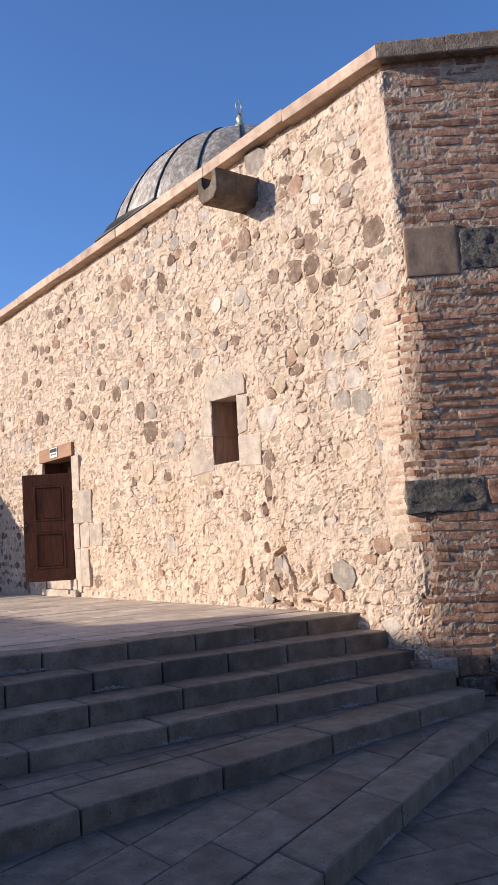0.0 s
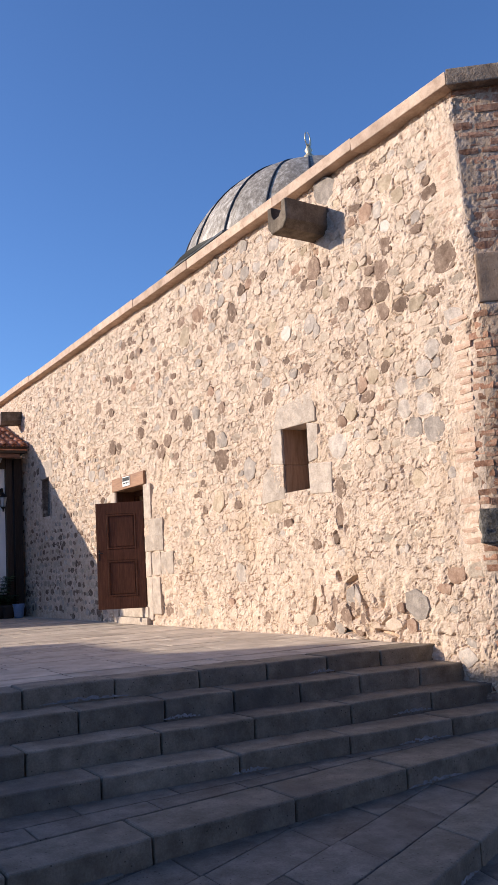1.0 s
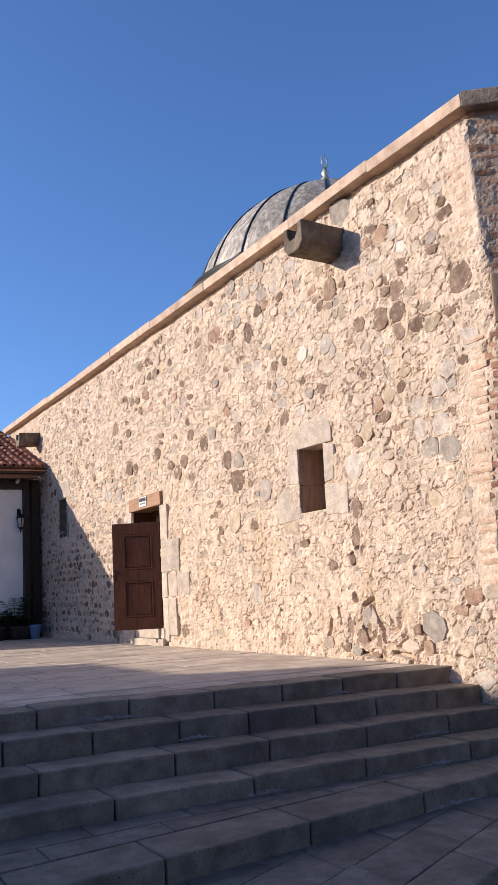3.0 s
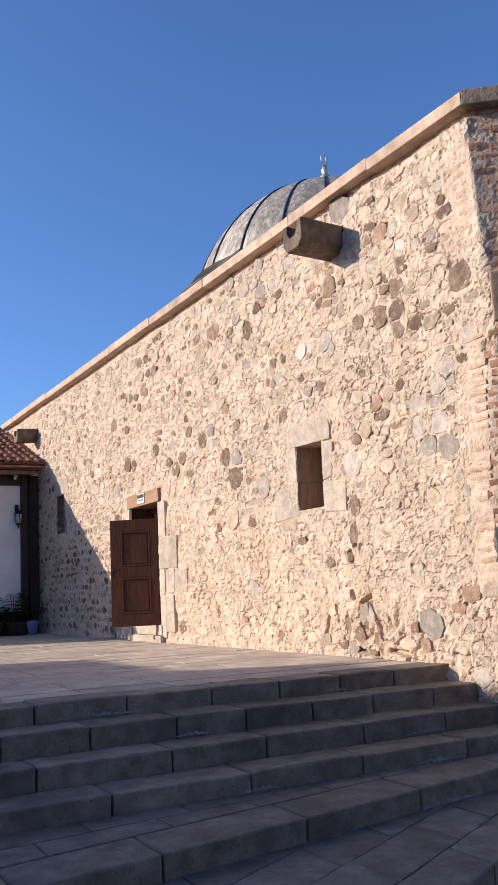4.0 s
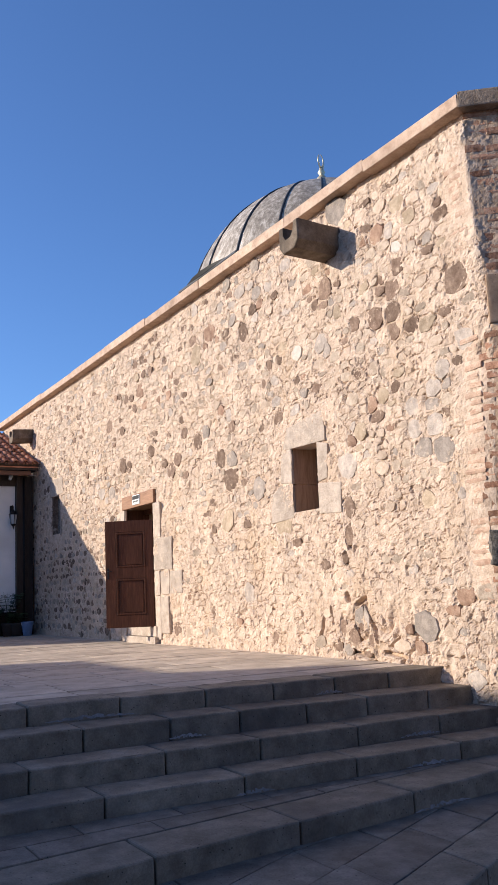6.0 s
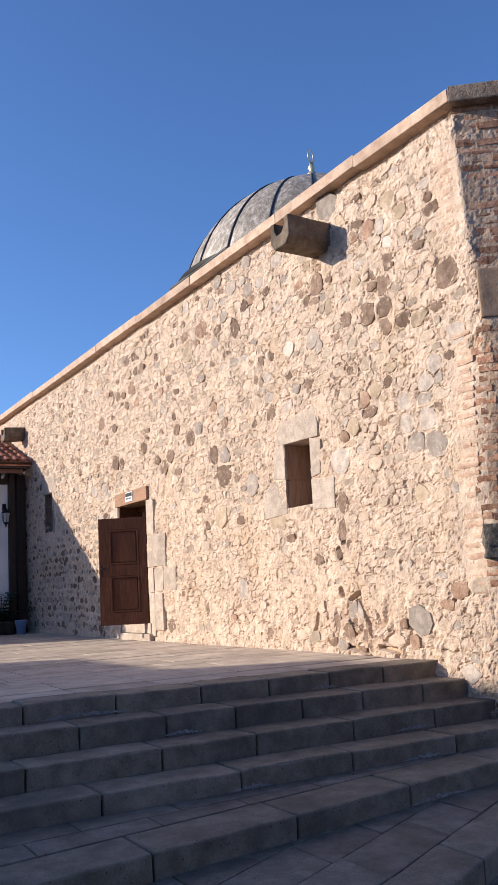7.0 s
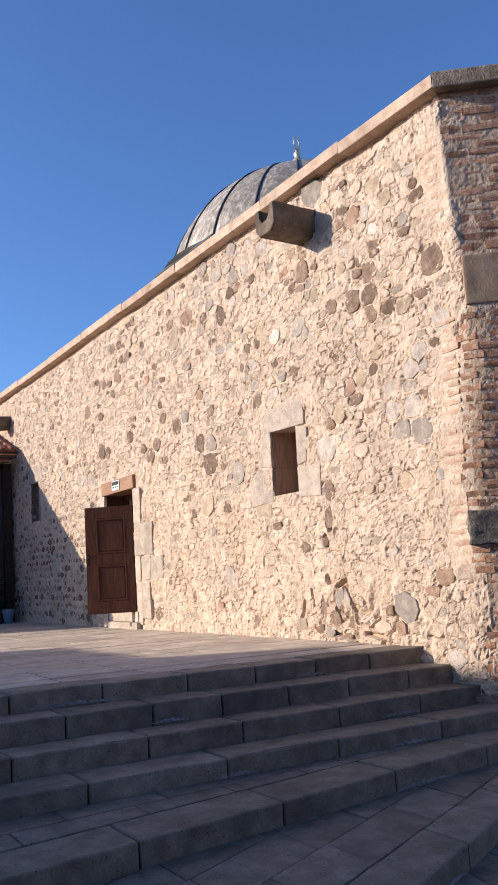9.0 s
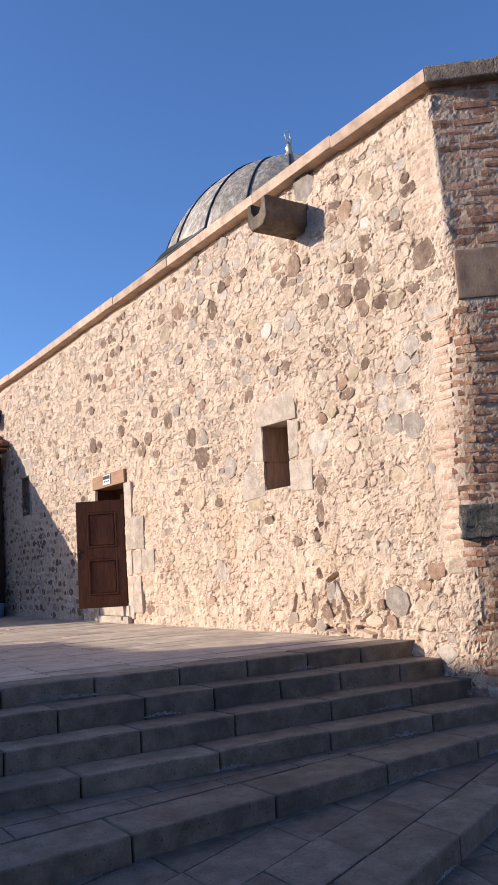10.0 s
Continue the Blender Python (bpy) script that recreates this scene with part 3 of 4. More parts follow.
    quads = np.stack([idx[:-1, :-1], idx[:-1, 1:], idx[1:, 1:], idx[1:, :-1]], -1)[ok]
    me = bpy.data.meshes.new("wall_facade")
    me.from_pydata(P.reshape(-1, 3), [], quads.tolist())
    me.materials.append(MORTAR)
    me.materials.append(MORTAR_OLD)
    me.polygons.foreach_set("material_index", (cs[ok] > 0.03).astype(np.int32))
    me.polygons.foreach_set("use_smooth", np.zeros(len(quads), bool))
    me.update()
    return tagged(new("wall_facade", me), "sunlit rubble stone wall smeared with cream mortar, brick corner", "wall", kind="structure")


wall = build_wall()


def prism(points, z0, z1, bevel=0.0, rough=0.0, seed=0):
    bm = bmesh.new()
    lo = [bm.verts.new((x, y, z0)) for x, y in points]
    hi = [bm.verts.new((x, y, z1)) for x, y in points]
    n = len(points)
    bm.faces.new(lo[::-1])
    bm.faces.new(hi)
    for k in range(n):
        bm.faces.new((lo[k], lo[(k + 1) % n], hi[(k + 1) % n], hi[k]))
    bmesh.ops.recalc_face_normals(bm, faces=bm.faces)
    if bevel:
        bmesh.ops.bevel(bm, geom=bm.edges[:], offset=bevel, segments=2, profile=0.6, affect="EDGES")
    if rough:
        for v in bm.verts:
            v.co += noise.noise_vector(v.co * 3.0 + Vector((seed * 7.3, 0, 0))) * rough
    return bm


# the wall's thickness behind its face, with the openings left free
core = thing("wall_core", label="thick rubble masonry behind the sunlit face", category="wall", kind="structure")
for x0, x1, z0, z1, y0 in (
        (-17, -12.9, -1, 4.9, 0.07), (-12.9, -12.25, -1, 1.98, 0.07), (-12.9, -12.25, 1.98, 2.86, 0.6), (-12.9, -12.25, 2.86, 4.9, 0.07), (-12.25, -8.70, -1, 4.9, 0.07),
        (-8.70, -7.48, 2.16, 4.9, 0.07), (-7.48, -3.33, -1, 4.9, 0.07), (-3.33, -2.77, -1, 1.58, 0.07),
        (-3.33, -2.77, 2.38, 4.9, 0.07), (-2.77, -0.55, -1, 4.9, 0.07)):
    part("masonry", box(x0, x1, y0, 0.85, z0, z1), MORTAR_OLD, core)
for name, b in (("wall_east", (0.0, 0.8, 1.4, 9.0)), ("wall_north", (-17, 0.8, 9.0, 9.8)), ("wall_west", (-17.8, -17, 0.3, 9.8))):
    tagged(part(name, box(*b, -1, 4.9, rough=0.02, cuts=8), MORTAR), "plain rubble wall closing the building", "wall", kind="structure")
tagged(part("roof_slab", prism([(-17, 0.3), (-0.75, 0.3), (0.05, 1.5), (0.05, 9.3), (-17, 9.3)], 4.9, 5.0), ROOFING), "flat grey roof behind the coping", "roof", kind="structure")
tagged(part("floor_inside", box(-17, 0, 0.85, 9, 0.05, 0.18), ROOFING), "dark floor inside the doorway", "floor", kind="structure")

# coping slabs along both faces
coping = thing("trim_coping", label="pinkish stone coping along the top of the wall", category="coping", kind="structure")
OUT = 0.10
corner = (-0.05 + OUT * math.tan(radians(25.9)), -OUT)
inner = (-0.05 - 0.75 * math.tan(radians(25.9)), 0.75)
cuts_x = [-17.3, -15.2, -13.3, -11.2, -9.3, -7.4, -5.4, -3.05, -1.45]
for k, xa in enumerate(cuts_x):
    last = k == len(cuts_x) - 1
    xb = corner[0] if last else cuts_x[k + 1] - 0.006
    xi = inner[0] if last else xb
    dz = 0.012 * math.sin(k * 2.1)
    part("coping_slab", prism([(xa, -OUT), (xb, -OUT), (xi, 0.75), (xa, 0.75)], 5.052 + dz * 0.6, 5.185 + dz, 0.012, 0.012, k), COPING, coping)
step0 = 0.0
for k, step1 in enumerate((0.63, 1.6)):
    o, i = Vector((*corner, 0)), Vector((*inner, 0))
    a0, a1 = o + U * (step0 + 0.004 * k), o + U * step1
    b0 = i if k == 0 else i + U * (step0 + 0.42)
    b1 = i + U * (step1 + 0.42)
    part("coping_slab", prism([(a0.x, a0.y), (a1.x, a1.y), (b1.x, b1.y), (b0.x, b0.y)], 5.035, 5.190 + 0.012 * k, 0.016, 0.014, 20 + k), COPING_OLD, coping, "dark weathered coping slab")
    step0 = step1

# ---- terrace, steps and ground ----
def edges_at(k, y):
    """x of the k-th step's front edge at y."""
    q = max(y, -3.6)
    return (-0.94 + 0.088 * q, -0.56 + 0.078 * q, -0.25 + 0.04 * q, 0.19 + 0.05 * q, 0.50 - 0.12 * y, 0.73 - 0.485 * max(y, -6.5))[k]


tagged(part("ground", box(-300, 300, -300, 300, -1.2, GROUND_Z - 0.012), GROUND), "grey street ground reaching into the distance", "ground", kind="structure")
terrace = tagged(part("terrace", box(-30, -1.75, -9, 0.05, -1.0, TERRACE - 0.014), JOINT), "raised stone terrace in front of the wall", "terrace", kind="structure")


def slab(name, pts, z0, z1, material, parent, seed, bevel=0.006, rough=0.003):
    return part(name, prism(pts, z0, z1, bevel, rough, seed), material, parent)


# paving of the terrace: rows along the step edge, broken joints
def paving(parent, material, x_of, row_count, y0, y1, z, name="paving_slab", lengths=(0.55, 0.95), seed=1):
    pr = random.Random(seed)
    for r in range(row_count):
        y = y0 - pr.uniform(0, 0.5)
        zz = z + pr.uniform(-0.003, 0.003)
        while y < y1:
            ye = y + pr.uniform(*lengths)
            c0, c1 = max(y, y0), min(ye, y1)
            if c1 - c0 > 0.06:
                g = 0.004
                pts = [(x_of(r, c0) + g, c0 + g), (x_of(r + 1, c0) - g, c0 + g), (x_of(r + 1, c1) - g, c1 - g), (x_of(r, c1) + g, c1 - g)]
                slab(name, pts, z - 0.05, zz, material, parent, pr.randint(0, 99))
            y = ye


ROW = 0.41
paving(terrace, PAVE, lambda r, y: min(edges_at(0, y) - 0.36, -1.3) - (25 - r) * ROW * (1.0) if r < 25 else edges_at(0, y) - 0.36, 25, -4.6, 0.02, TERRACE, seed=5)
far_bm = bmesh.new()
pr = random.Random(8)
for r in range(9):
    y = -3.4
    while y < 0.0:
        ye = min(y + pr.uniform(0.5, 0.9), 0.02)
        x0 = -15.4 + r * ROW
        for q in (prism([(x0, y), (x0 + ROW - 0.008, y), (x0 + ROW - 0.008, ye - 0.008), (x0, ye - 0.008)], TERRACE - 0.05, TERRACE + pr.uniform(-0.003, 0.003)),):
            me = bpy.data.meshes.new("tmp")
            q.to_mesh(me)
            q.free()
            far_bm.from_mesh(me)
            bpy.data.meshes.remove(me)
        y = ye
part("far_paving", far_bm, PAVE, terrace, kind="stuff")

# kerb blocks of the steps, one row a step
steps = []
for k in range(6):
    z1, RISE = STEP_Z[k], STEP_Z[k] - STEP_Z[k + 1]
    st = thing("stone_step", (edges_at(k, -1.5), -1.5, z1 - RISE), "grey stone step of long worn blocks", "step", "steps up to the terrace")
    steps.append(st)
    pr = random.Random(30 + k)
    y = (0.06, 0.08, 0.10, 0.06, 0.06, 1.3)[k]
    depth = 0.37 if k < 4 else (0.42 if k == 4 else 0.36)
    while y > -5.6:
        ye = y - pr.uniform(*((0.55, 0.72) if k in (0, 1) else (0.72, 1.0)))
        n = 8
        ys = [y - 0.006 + (ye - y + 0.012) * q / n for q in range(n + 1)]
        front = [(edges_at(k, q), q) for q in ys]
        backw = [(edges_at(k, q) - depth, q) for q in reversed(ys)]
        bm = prism(front + backw, z1 - RISE - 0.03, z1 + pr.uniform(-0.004, 0.003))
        hard = [e for e in bm.edges if e.calc_face_angle(0) > 0.6]
        bmesh.ops.bevel(bm, geom=hard, offset=0.013, segments=2, profile=0.5, affect="EDGES")
        for v in bm.verts:
            v.co += noise.noise_vector(v.co * 4.0) * 0.006 + noise.noise_vector(v.co * 17.0) * 0.004
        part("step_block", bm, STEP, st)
        y = ye
    if k == 4:
        paving(st, PAVE_LOW, lambda r, q: edges_at(3, q) + (edges_at(4, q) - 0.42 - edges_at(3, q)) * r / 2, 2, -6.0, 0.0, z1, seed=17)
    fill = [(edges_at(k, q) - depth + 0.03, q) for q in (-6.4, -5, -3.6, -2.4, -1.2, 0.0)]
    if k == 5:
        fill += [(edges_at(5, 1.3) - depth + 0.03, 1.3), (-0.6, 1.3), (-0.6, -6.4)]
    else:
        fill += [(-1.8, 0.0), (-1.8, -6.4)]
    part("bedding", prism(fill[::-1], z1 - RISE - 0.1, z1 - 0.012), JOINT, st)

# pale salt crusts low on the risers
pr = random.Random(44)
for k, y, ln in ((0, -3.3, 0.7), (0, -1.2, 0.25), (2, -0.85, 0.4), (3, -1.1, 0.5), (3, -2.6, 0.3), (4, -1.5, 0.55), (4, -0.6, 0.3), (5, -1.6, 0.35), (5, -2.4, 0.3), (1, -2.7, 0.3)):
    zb = STEP_Z[k + 1] + 0.004
    n, bm = 26, bmesh.new()
    rows = []
    for i in range(n + 1):
        q = y - ln / 2 + ln * i / n
        up = 0.006 + 0.035 * math.sin(math.pi * i / n) * (0.6 + 0.4 * math.sin(i * 1.3 + k) * pr.random())
        x = edges_at(k, q) + 0.0045
        rows.append([bm.verts.new((x + 0.002 * pr.random(), q, zb + up * f)) for f in (0.0 if i % 3 else 0.25, 0.5, 1.0)])
    for a, b in zip(rows, rows[1:]):
        for j in range(2):
            if pr.random() > 0.12:
                bm.faces.new((a[j], b[j], b[j + 1], a[j + 1]))
    part("salt_crust", bm, SALT, steps[k], "pale salt crust")

# the landing between the fifth and the last edge, and the street paving below
def landing():
    pr = random.Random(3)
    for r in range(6):
        y = 0.3
        while y > -5.5:
            ye = y - pr.uniform(0.45, 0.8)
            w = 0.42
            pts = []
            for q, off in ((y - 0.004, 0), (y - 0.004, 1), (ye + 0.004, 1), (ye + 0.004, 0)):
                x = edges_at(5, q) - 0.364 - (r + 1 - off) * w + (0.004 if not off else -0.004)
                pts.append((max(x, edges_at(4, q) - 0.02), q))
            if pts[1][0] - pts[0][0] > 0.05 or pts[2][0] - pts[3][0] > 0.05:
                if pts[1][0] - pts[0][0] < 0.02:
                    pts = [pts[0], pts[2], pts[3]]
                elif pts[2][0] - pts[3][0] < 0.02:
                    pts = [pts[0], pts[1], pts[2]]
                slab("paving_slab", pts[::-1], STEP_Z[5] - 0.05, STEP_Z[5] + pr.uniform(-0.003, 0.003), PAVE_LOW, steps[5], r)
            y = ye


landing()
street = tagged(part("pavement", box(-0.4, 9, -9, 4, GROUND_Z - 0.1, GROUND_Z - 0.008), JOINT), "grey stone street paving below the steps", "pavement", kind="structure")
turn = pose(1.2, -1.0, 0, 0, 0, -12)
pr = random.Random(12)
for r in range(-5, 9):
    y = -4.2 + pr.uniform(0, 0.5)
    while y < 3.4:
        ye = y + pr.uniform(0.5, 0.75)
        x0, x1 = r * 0.4 + 0.004, r * 0.4 + 0.396
        pts = [turn @ Vector((a, b, 0)) for a, b in ((x0, y + 0.004), (x1, y + 0.004), (x1, ye - 0.004), (x0, ye - 0.004))]
        if any(p.x > edges_at(5, p.y) - 0.05 for p in pts) and all(-8 < p.y < 3.5 for p in pts) and all((p - Vector((0, 0, 0))).dot(NRM) > -0.5 for p in pts):
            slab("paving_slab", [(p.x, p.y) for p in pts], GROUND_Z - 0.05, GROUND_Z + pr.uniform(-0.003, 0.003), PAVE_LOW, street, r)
        y = ye

# ---- doorway ----
door = thing("door_1", (-7.5, 0, 0.2), "dark brown panelled wooden door standing ajar outwards", "door", kind="structure")
hinge = Matrix.Translation((-7.51, -0.012, 0.2)) @ Matrix.Rotation(radians(56), 4, "Z") @ Matrix.Diagonal((0.82, 1, 0.955, 1))
# local: leaf runs along -x, faces the street on -y
leaf = part("leaf", box(-0.94, 0, 0.008, 0.032, 0.0, 1.76, m=hinge), DOORWOOD, door)
for n, b in (("stile", (-0.94, -0.735, 0, 1.76)), ("stile", (-0.15, 0.0, 0, 1.76)), ("rail", (-0.735, -0.15, 0, 0.20)),
             ("rail", (-0.735, -0.15, 0.80, 0.98)), ("rail", (-0.735, -0.15, 1.57, 1.76))):
    part(n, box(b[0], b[1], -0.012, 0.052, b[2], b[3], 0.004, hinge), DOORWOOD, leaf)
for z0, z1 in ((0.24, 0.76), (1.02, 1.53)):
    bm = box(-0.675, -0.205, -0.006, 0.046, z0, z1, 0.014, hinge)
    part("panel", bm, DOORWOOD, leaf, "raised door panel")
    for b in ((-0.73, -0.70, z0 - 0.035, z1 + 0.035), (-0.185, -0.155, z0 - 0.035, z1 + 0.035)):
        part("moulding", box(b[0], b[1], -0.015, 0.0, b[2], b[3], 0.006, hinge), DOORWOOD, leaf)
    for zz in (z0 - 0.035, z1 + 0.005):
        part("moulding", box(-0.70, -0.185, -0.015, 0.0, zz, zz + 0.03, 0.006, hinge), DOORWOOD, leaf)
part("lock_plate", box(-0.905, -0.872, -0.018, -0.012, 0.80, 0.98, 0.003, hinge), IRON, leaf, "black iron lock plate")
bm = tube([(-0.885, -0.015, 0.93), (-0.885, -0.06, 0.93), (-0.86, -0.062, 0.93), (-0.80, -0.058, 0.925)], 0.008)
bm.transform(hinge)
part("door_handle", bm, IRON, leaf, "black iron lever handle", smooth=True)
part("frame_post", box(-7.55, -7.49, 0.33, 0.42, 0.2, 2.14, 0.004), DOORWOOD, door)
part("frame_post", box(-8.69, -8.63, 0.33, 0.42, 0.2, 2.14, 0.004), DOORWOOD, door)
part("frame_head", box(-8.63, -7.55, 0.33, 0.42, 2.06, 2.14, 0.004), DOORWOOD, door)
# lining added over the pale reveal so that the opening stays in shade
part("lining", box(-8.684, -8.66, 0.015, 0.33, 0.2, 2.135, 0.003), DOORWOOD, door, "dark wooden lining added to shade the left reveal")
part("reveal", box(-8.75, -8.685, 0.0, 0.85, 0.1, 2.15), MORTAR, door)
# unseen dark boards added around the doorway's inside to stand for its shade
part("shade_boards", box(-9.0, -7.2, 1.9, 2.0, 0.18, 2.5), DARKWOOD, door, "dark boards added to keep the doorway dark")
part("shade_boards", box(-9.1, -9.0, 0.87, 2.0, 0.18, 2.5), DARKWOOD, door)
part("shade_boards", box(-7.2, -7.1, 0.87, 2.0, 0.18, 2.5), DARKWOOD, door)
part("shade_boards", box(-9.1, -7.1, 0.87, 2.0, 2.502, 2.56), DARKWOOD, door)
part("reveal", box(-7.495, -7.44, 0.02, 0.85, 0.1, 2.15), MORTAR, door)
part("threshold", box(-8.62, -7.42, -0.035, 0.8, 0.045, 0.205, 0.01, rough=0.004, cuts=3), TUFF, door, "pale stone threshold")
part("threshold", box(-8.66, -7.38, -0.075, 0.5, -0.08, 0.04, 0.01, rough=0.004, cuts=3), TUFF, door, "pale stone threshold")
part("lintel", box(-8.77, -7.42, -0.03, 0.4, 2.145, 2.365, 0.012, rough=0.006, cuts=3), BEAM, door, "brown timber lintel")
for k, (x0, x1, z0, z1) in enumerate(((-7.49, -7.22, 1.58, 2.14), (-7.485, -6.80, 1.07, 1.57), (-7.47, -7.27, 0.68, 1.06), (-7.25, -6.93, 0.69, 1.05),
                                      (-7.465, -7.27, 0.0, 0.67), (-7.255, -6.95, 0.1, 0.66), (-6.91, -6.47, 0.70, 1.04), (-8.92, -8.695, 1.95, 2.14),
                                      (-8.95, -8.695, 1.45, 1.93), (-8.9, -8.695, 0.95, 1.43), (-8.98, -8.695, 0.42, 0.93), (-8.9, -8.695, -0.06, 0.4))):
    part("jamb_stone", box(x0, x1, -0.012 - 0.004 * (k % 3), 0.3, z0, z1, 0.014, rough=0.010, cuts=3, seed=k), TUFF, door, "dressed pale jamb stone" if k == 0 else "")

sign = thing("door_sign", (-8.1, -0.03, 2.18), "small white plate with a dark band on the lintel", "sign")
part("plate", box(-8.26, -7.95, -0.043, -0.032, 2.185, 2.345, 0.003), SIGN_WHITE, sign)
part("dark_band", box(-8.245, -7.965, -0.046, -0.044, 2.27, 2.33), SIGN_BLACK, sign)
for x0, x1, z in ((-8.22, -8.14, 2.225), (-8.11, -8.05, 2.225), (-8.03, -7.99, 2.225)):
    part("bar", box(x0, x1, -0.046, -0.044, z, z + 0.022), SIGN_BLACK, sign)

# ---- window with dressed stone surround ----
window = thing("window_1", (-3.05, 0, 1.59), "small window opening with pale dressed stones and brown shutter", "window", kind="structure")
for k, (pts, y0) in enumerate((
        ([(-3.52, 2.355), (-2.60, 2.35), (-2.59, 2.48), (-2.63, 2.70), (-3.38, 2.62)], -0.018),
        ([(-3.58, 1.96), (-3.325, 1.94), (-3.325, 2.37), (-3.54, 2.37)], -0.012),
        ([(-3.84, 1.50), (-3.325, 1.52), (-3.325, 1.93), (-3.60, 1.94), (-3.78, 1.86)], -0.016),
        ([(-2.775, 1.90), (-2.60, 1.92), (-2.56, 2.30), (-2.775, 2.35)], -0.010),
        ([(-2.775, 1.53), (-2.35, 1.50), (-2.34, 1.84), (-2.775, 1.88)], -0.018))):
    bm = prism(pts, -0.3, -y0 - 0.013, 0.012, 0.016, k)
    bm.transform(Matrix.Rotation(radians(90), 4, "X"))
    part("surround_stone", bm, TUFF, window, "dressed pinkish grey stone" if k == 0 else "")
part("sill", box(-3.33, -2.77, 0.004, 0.4, 1.555, 1.59, 0.01, rough=0.006, cuts=2), TUFF, window)
part("shutter", box(-3.32, -2.78, 0.36, 0.40, 1.935, 2.375, 0.004), SHUTTER, window, "brown wooden shutter")
part("shutter", box(-3.32, -2.78, 0.36, 0.40, 1.59, 1.927, 0.004), SHUTTER, window, "brown wooden shutter")
for z0, z1 in ((1.59, 1.925), (1.935, 2.375)):
    part("lining", box(-3.345, -3.318, 0.03, 0.36, z0, z1, 0.003), SHUTTER, window, "brown wooden lining")
    part("lining", box(-2.782, -2.755, 0.05, 0.36, z0, z1, 0.003), SHUTTER, window, "brown wooden lining")
part("lining", box(-3.318, -2.782, 0.02, 0.36, 2.362, 2.39, 0.003), SHUTTER, window, "brown wooden lining")

niche = thing("window_2", (-12.57, 0, 2.02), "narrow blocked slit window with a pale lintel stone", "window", kind="structure")
part("lintel", box(-12.95, -12.1, -0.014, 0.29, 2.83, 3.18, 0.014, rough=0.01, cuts=2), TUFF, niche)
part("blocking", box(-12.84, -12.30, 0.12, 0.58, 2.0, 2.83, 0.0, rough=0.03, cuts=6), BASALT, niche)
part("reveal", box(-12.9, -12.82, 0.0, 0.59, 1.98, 2.84, rough=0.008, cuts=3), STONE["dark"], niche)
part("reveal", box(-12.32, -12.24, 0.0, 0.59, 1.98, 2.84, rough=0.008, cuts=3), STONE["grey"], niche)


# ---- stone waterspouts ----
def spout(x, z, length, w=0.39, hgt=0.37, drop=0.06):
    ob = thing("waterspout", (x, 0, z), "weathered stone waterspout with a carved channel", "waterspout", "waterspouts under the coping")
    half = w / 2
    sec = [(-half, hgt), (-half, 0.09), (-0.12, 0.0), (0.12, 0.0), (half, 0.09), (half, hgt), (0.115, hgt), (0.10, 0.22), (0.05, 0.155), (-0.05, 0.155), (-0.10, 0.22), (-0.115, hgt)]
    bm = bmesh.new()
    rings = []
    stations = [(0.25, 0.96), (0.0, 0.97), (-length * 0.4, 0.98), (-length * 0.8, 1.0), (-length + 0.02, 1.0), (-length, 0.96)]
    for y, k in stations:
        rings.append([bm.verts.new((x + a * k, y, z + (b - 0.15) * k + 0.15 + drop * y / length)) for a, b in sec])
    n = len(sec)
    for a, b in zip(rings, rings[1:]):
        for q in range(n):
            bm.faces.new((a[q], a[(q + 1) % n], b[(q + 1) % n], b[q]))
    for r in (rings[0], rings[-1]):
        for quad in ((0, 1, 10, 11), (1, 2, 9, 10), (2, 3, 8, 9), (3, 4, 7, 8), (4, 5, 6, 7)):
            bm.faces.new([r[q] for q in quad])
    bmesh.ops.recalc_face_normals(bm, faces=bm.faces)
    hard = [e for e in bm.edges if e.calc_face_angle(0) > 0.6]
    bmesh.ops.bevel(bm, geom=hard, offset=0.012, segments=2, profile=0.6, affect="EDGES")
    for v in bm.verts:
        v.co += noise.noise_vector(v.co * 6.0) * 0.008
    part("trough", bm, SPOUT, ob)
    return ob


spout(-2.27, 4.37, 0.56, 0.38, 0.325, -0.02)
spout(-14.45, 4.27, 0.46, 0.36, 0.30, 0.03)

# ---- dome on its eight-sided drum ----
DC, DR, DZ = Vector((-8.86, 4.71, 0)), 2.92, 6.03
dome = thing("dome", (DC.x, DC.y, 5.0), "grey lead-sheathed dome with dark seams on a low drum", "dome")


def octagon(r, z0, z1, bevel=0.0):
    return prism([(DC.x + r * math.cos(radians(22.5 + 45 * k)), DC.y + r * math.sin(radians(22.5 + 45 * k))) for k in range(8)], z0, z1, bevel)


part("drum", octagon(2.98, 4.95, 6.71), MORTAR_OLD, dome, "rubble stone drum")
part("eave", octagon(3.14, 6.71, 6.76, 0.015), LEAD_DARK, dome, "dark lead eave")
part("eave_skirt", lathe([(3.0, 6.77), (2.92, 6.80), (2.80, 6.87)], 48, (DC.x, DC.y, 0)), LEAD_DARK, dome, "dark lead skirt", smooth=True)
RIBS = 20


def dome_point(az, el, extra=0.0):
    return DC + Vector(((DR + extra) * math.cos(el) * math.cos(az), (DR + extra) * math.cos(el) * math.sin(az), DZ + (DR + extra) * math.sin(el) * 1.0))


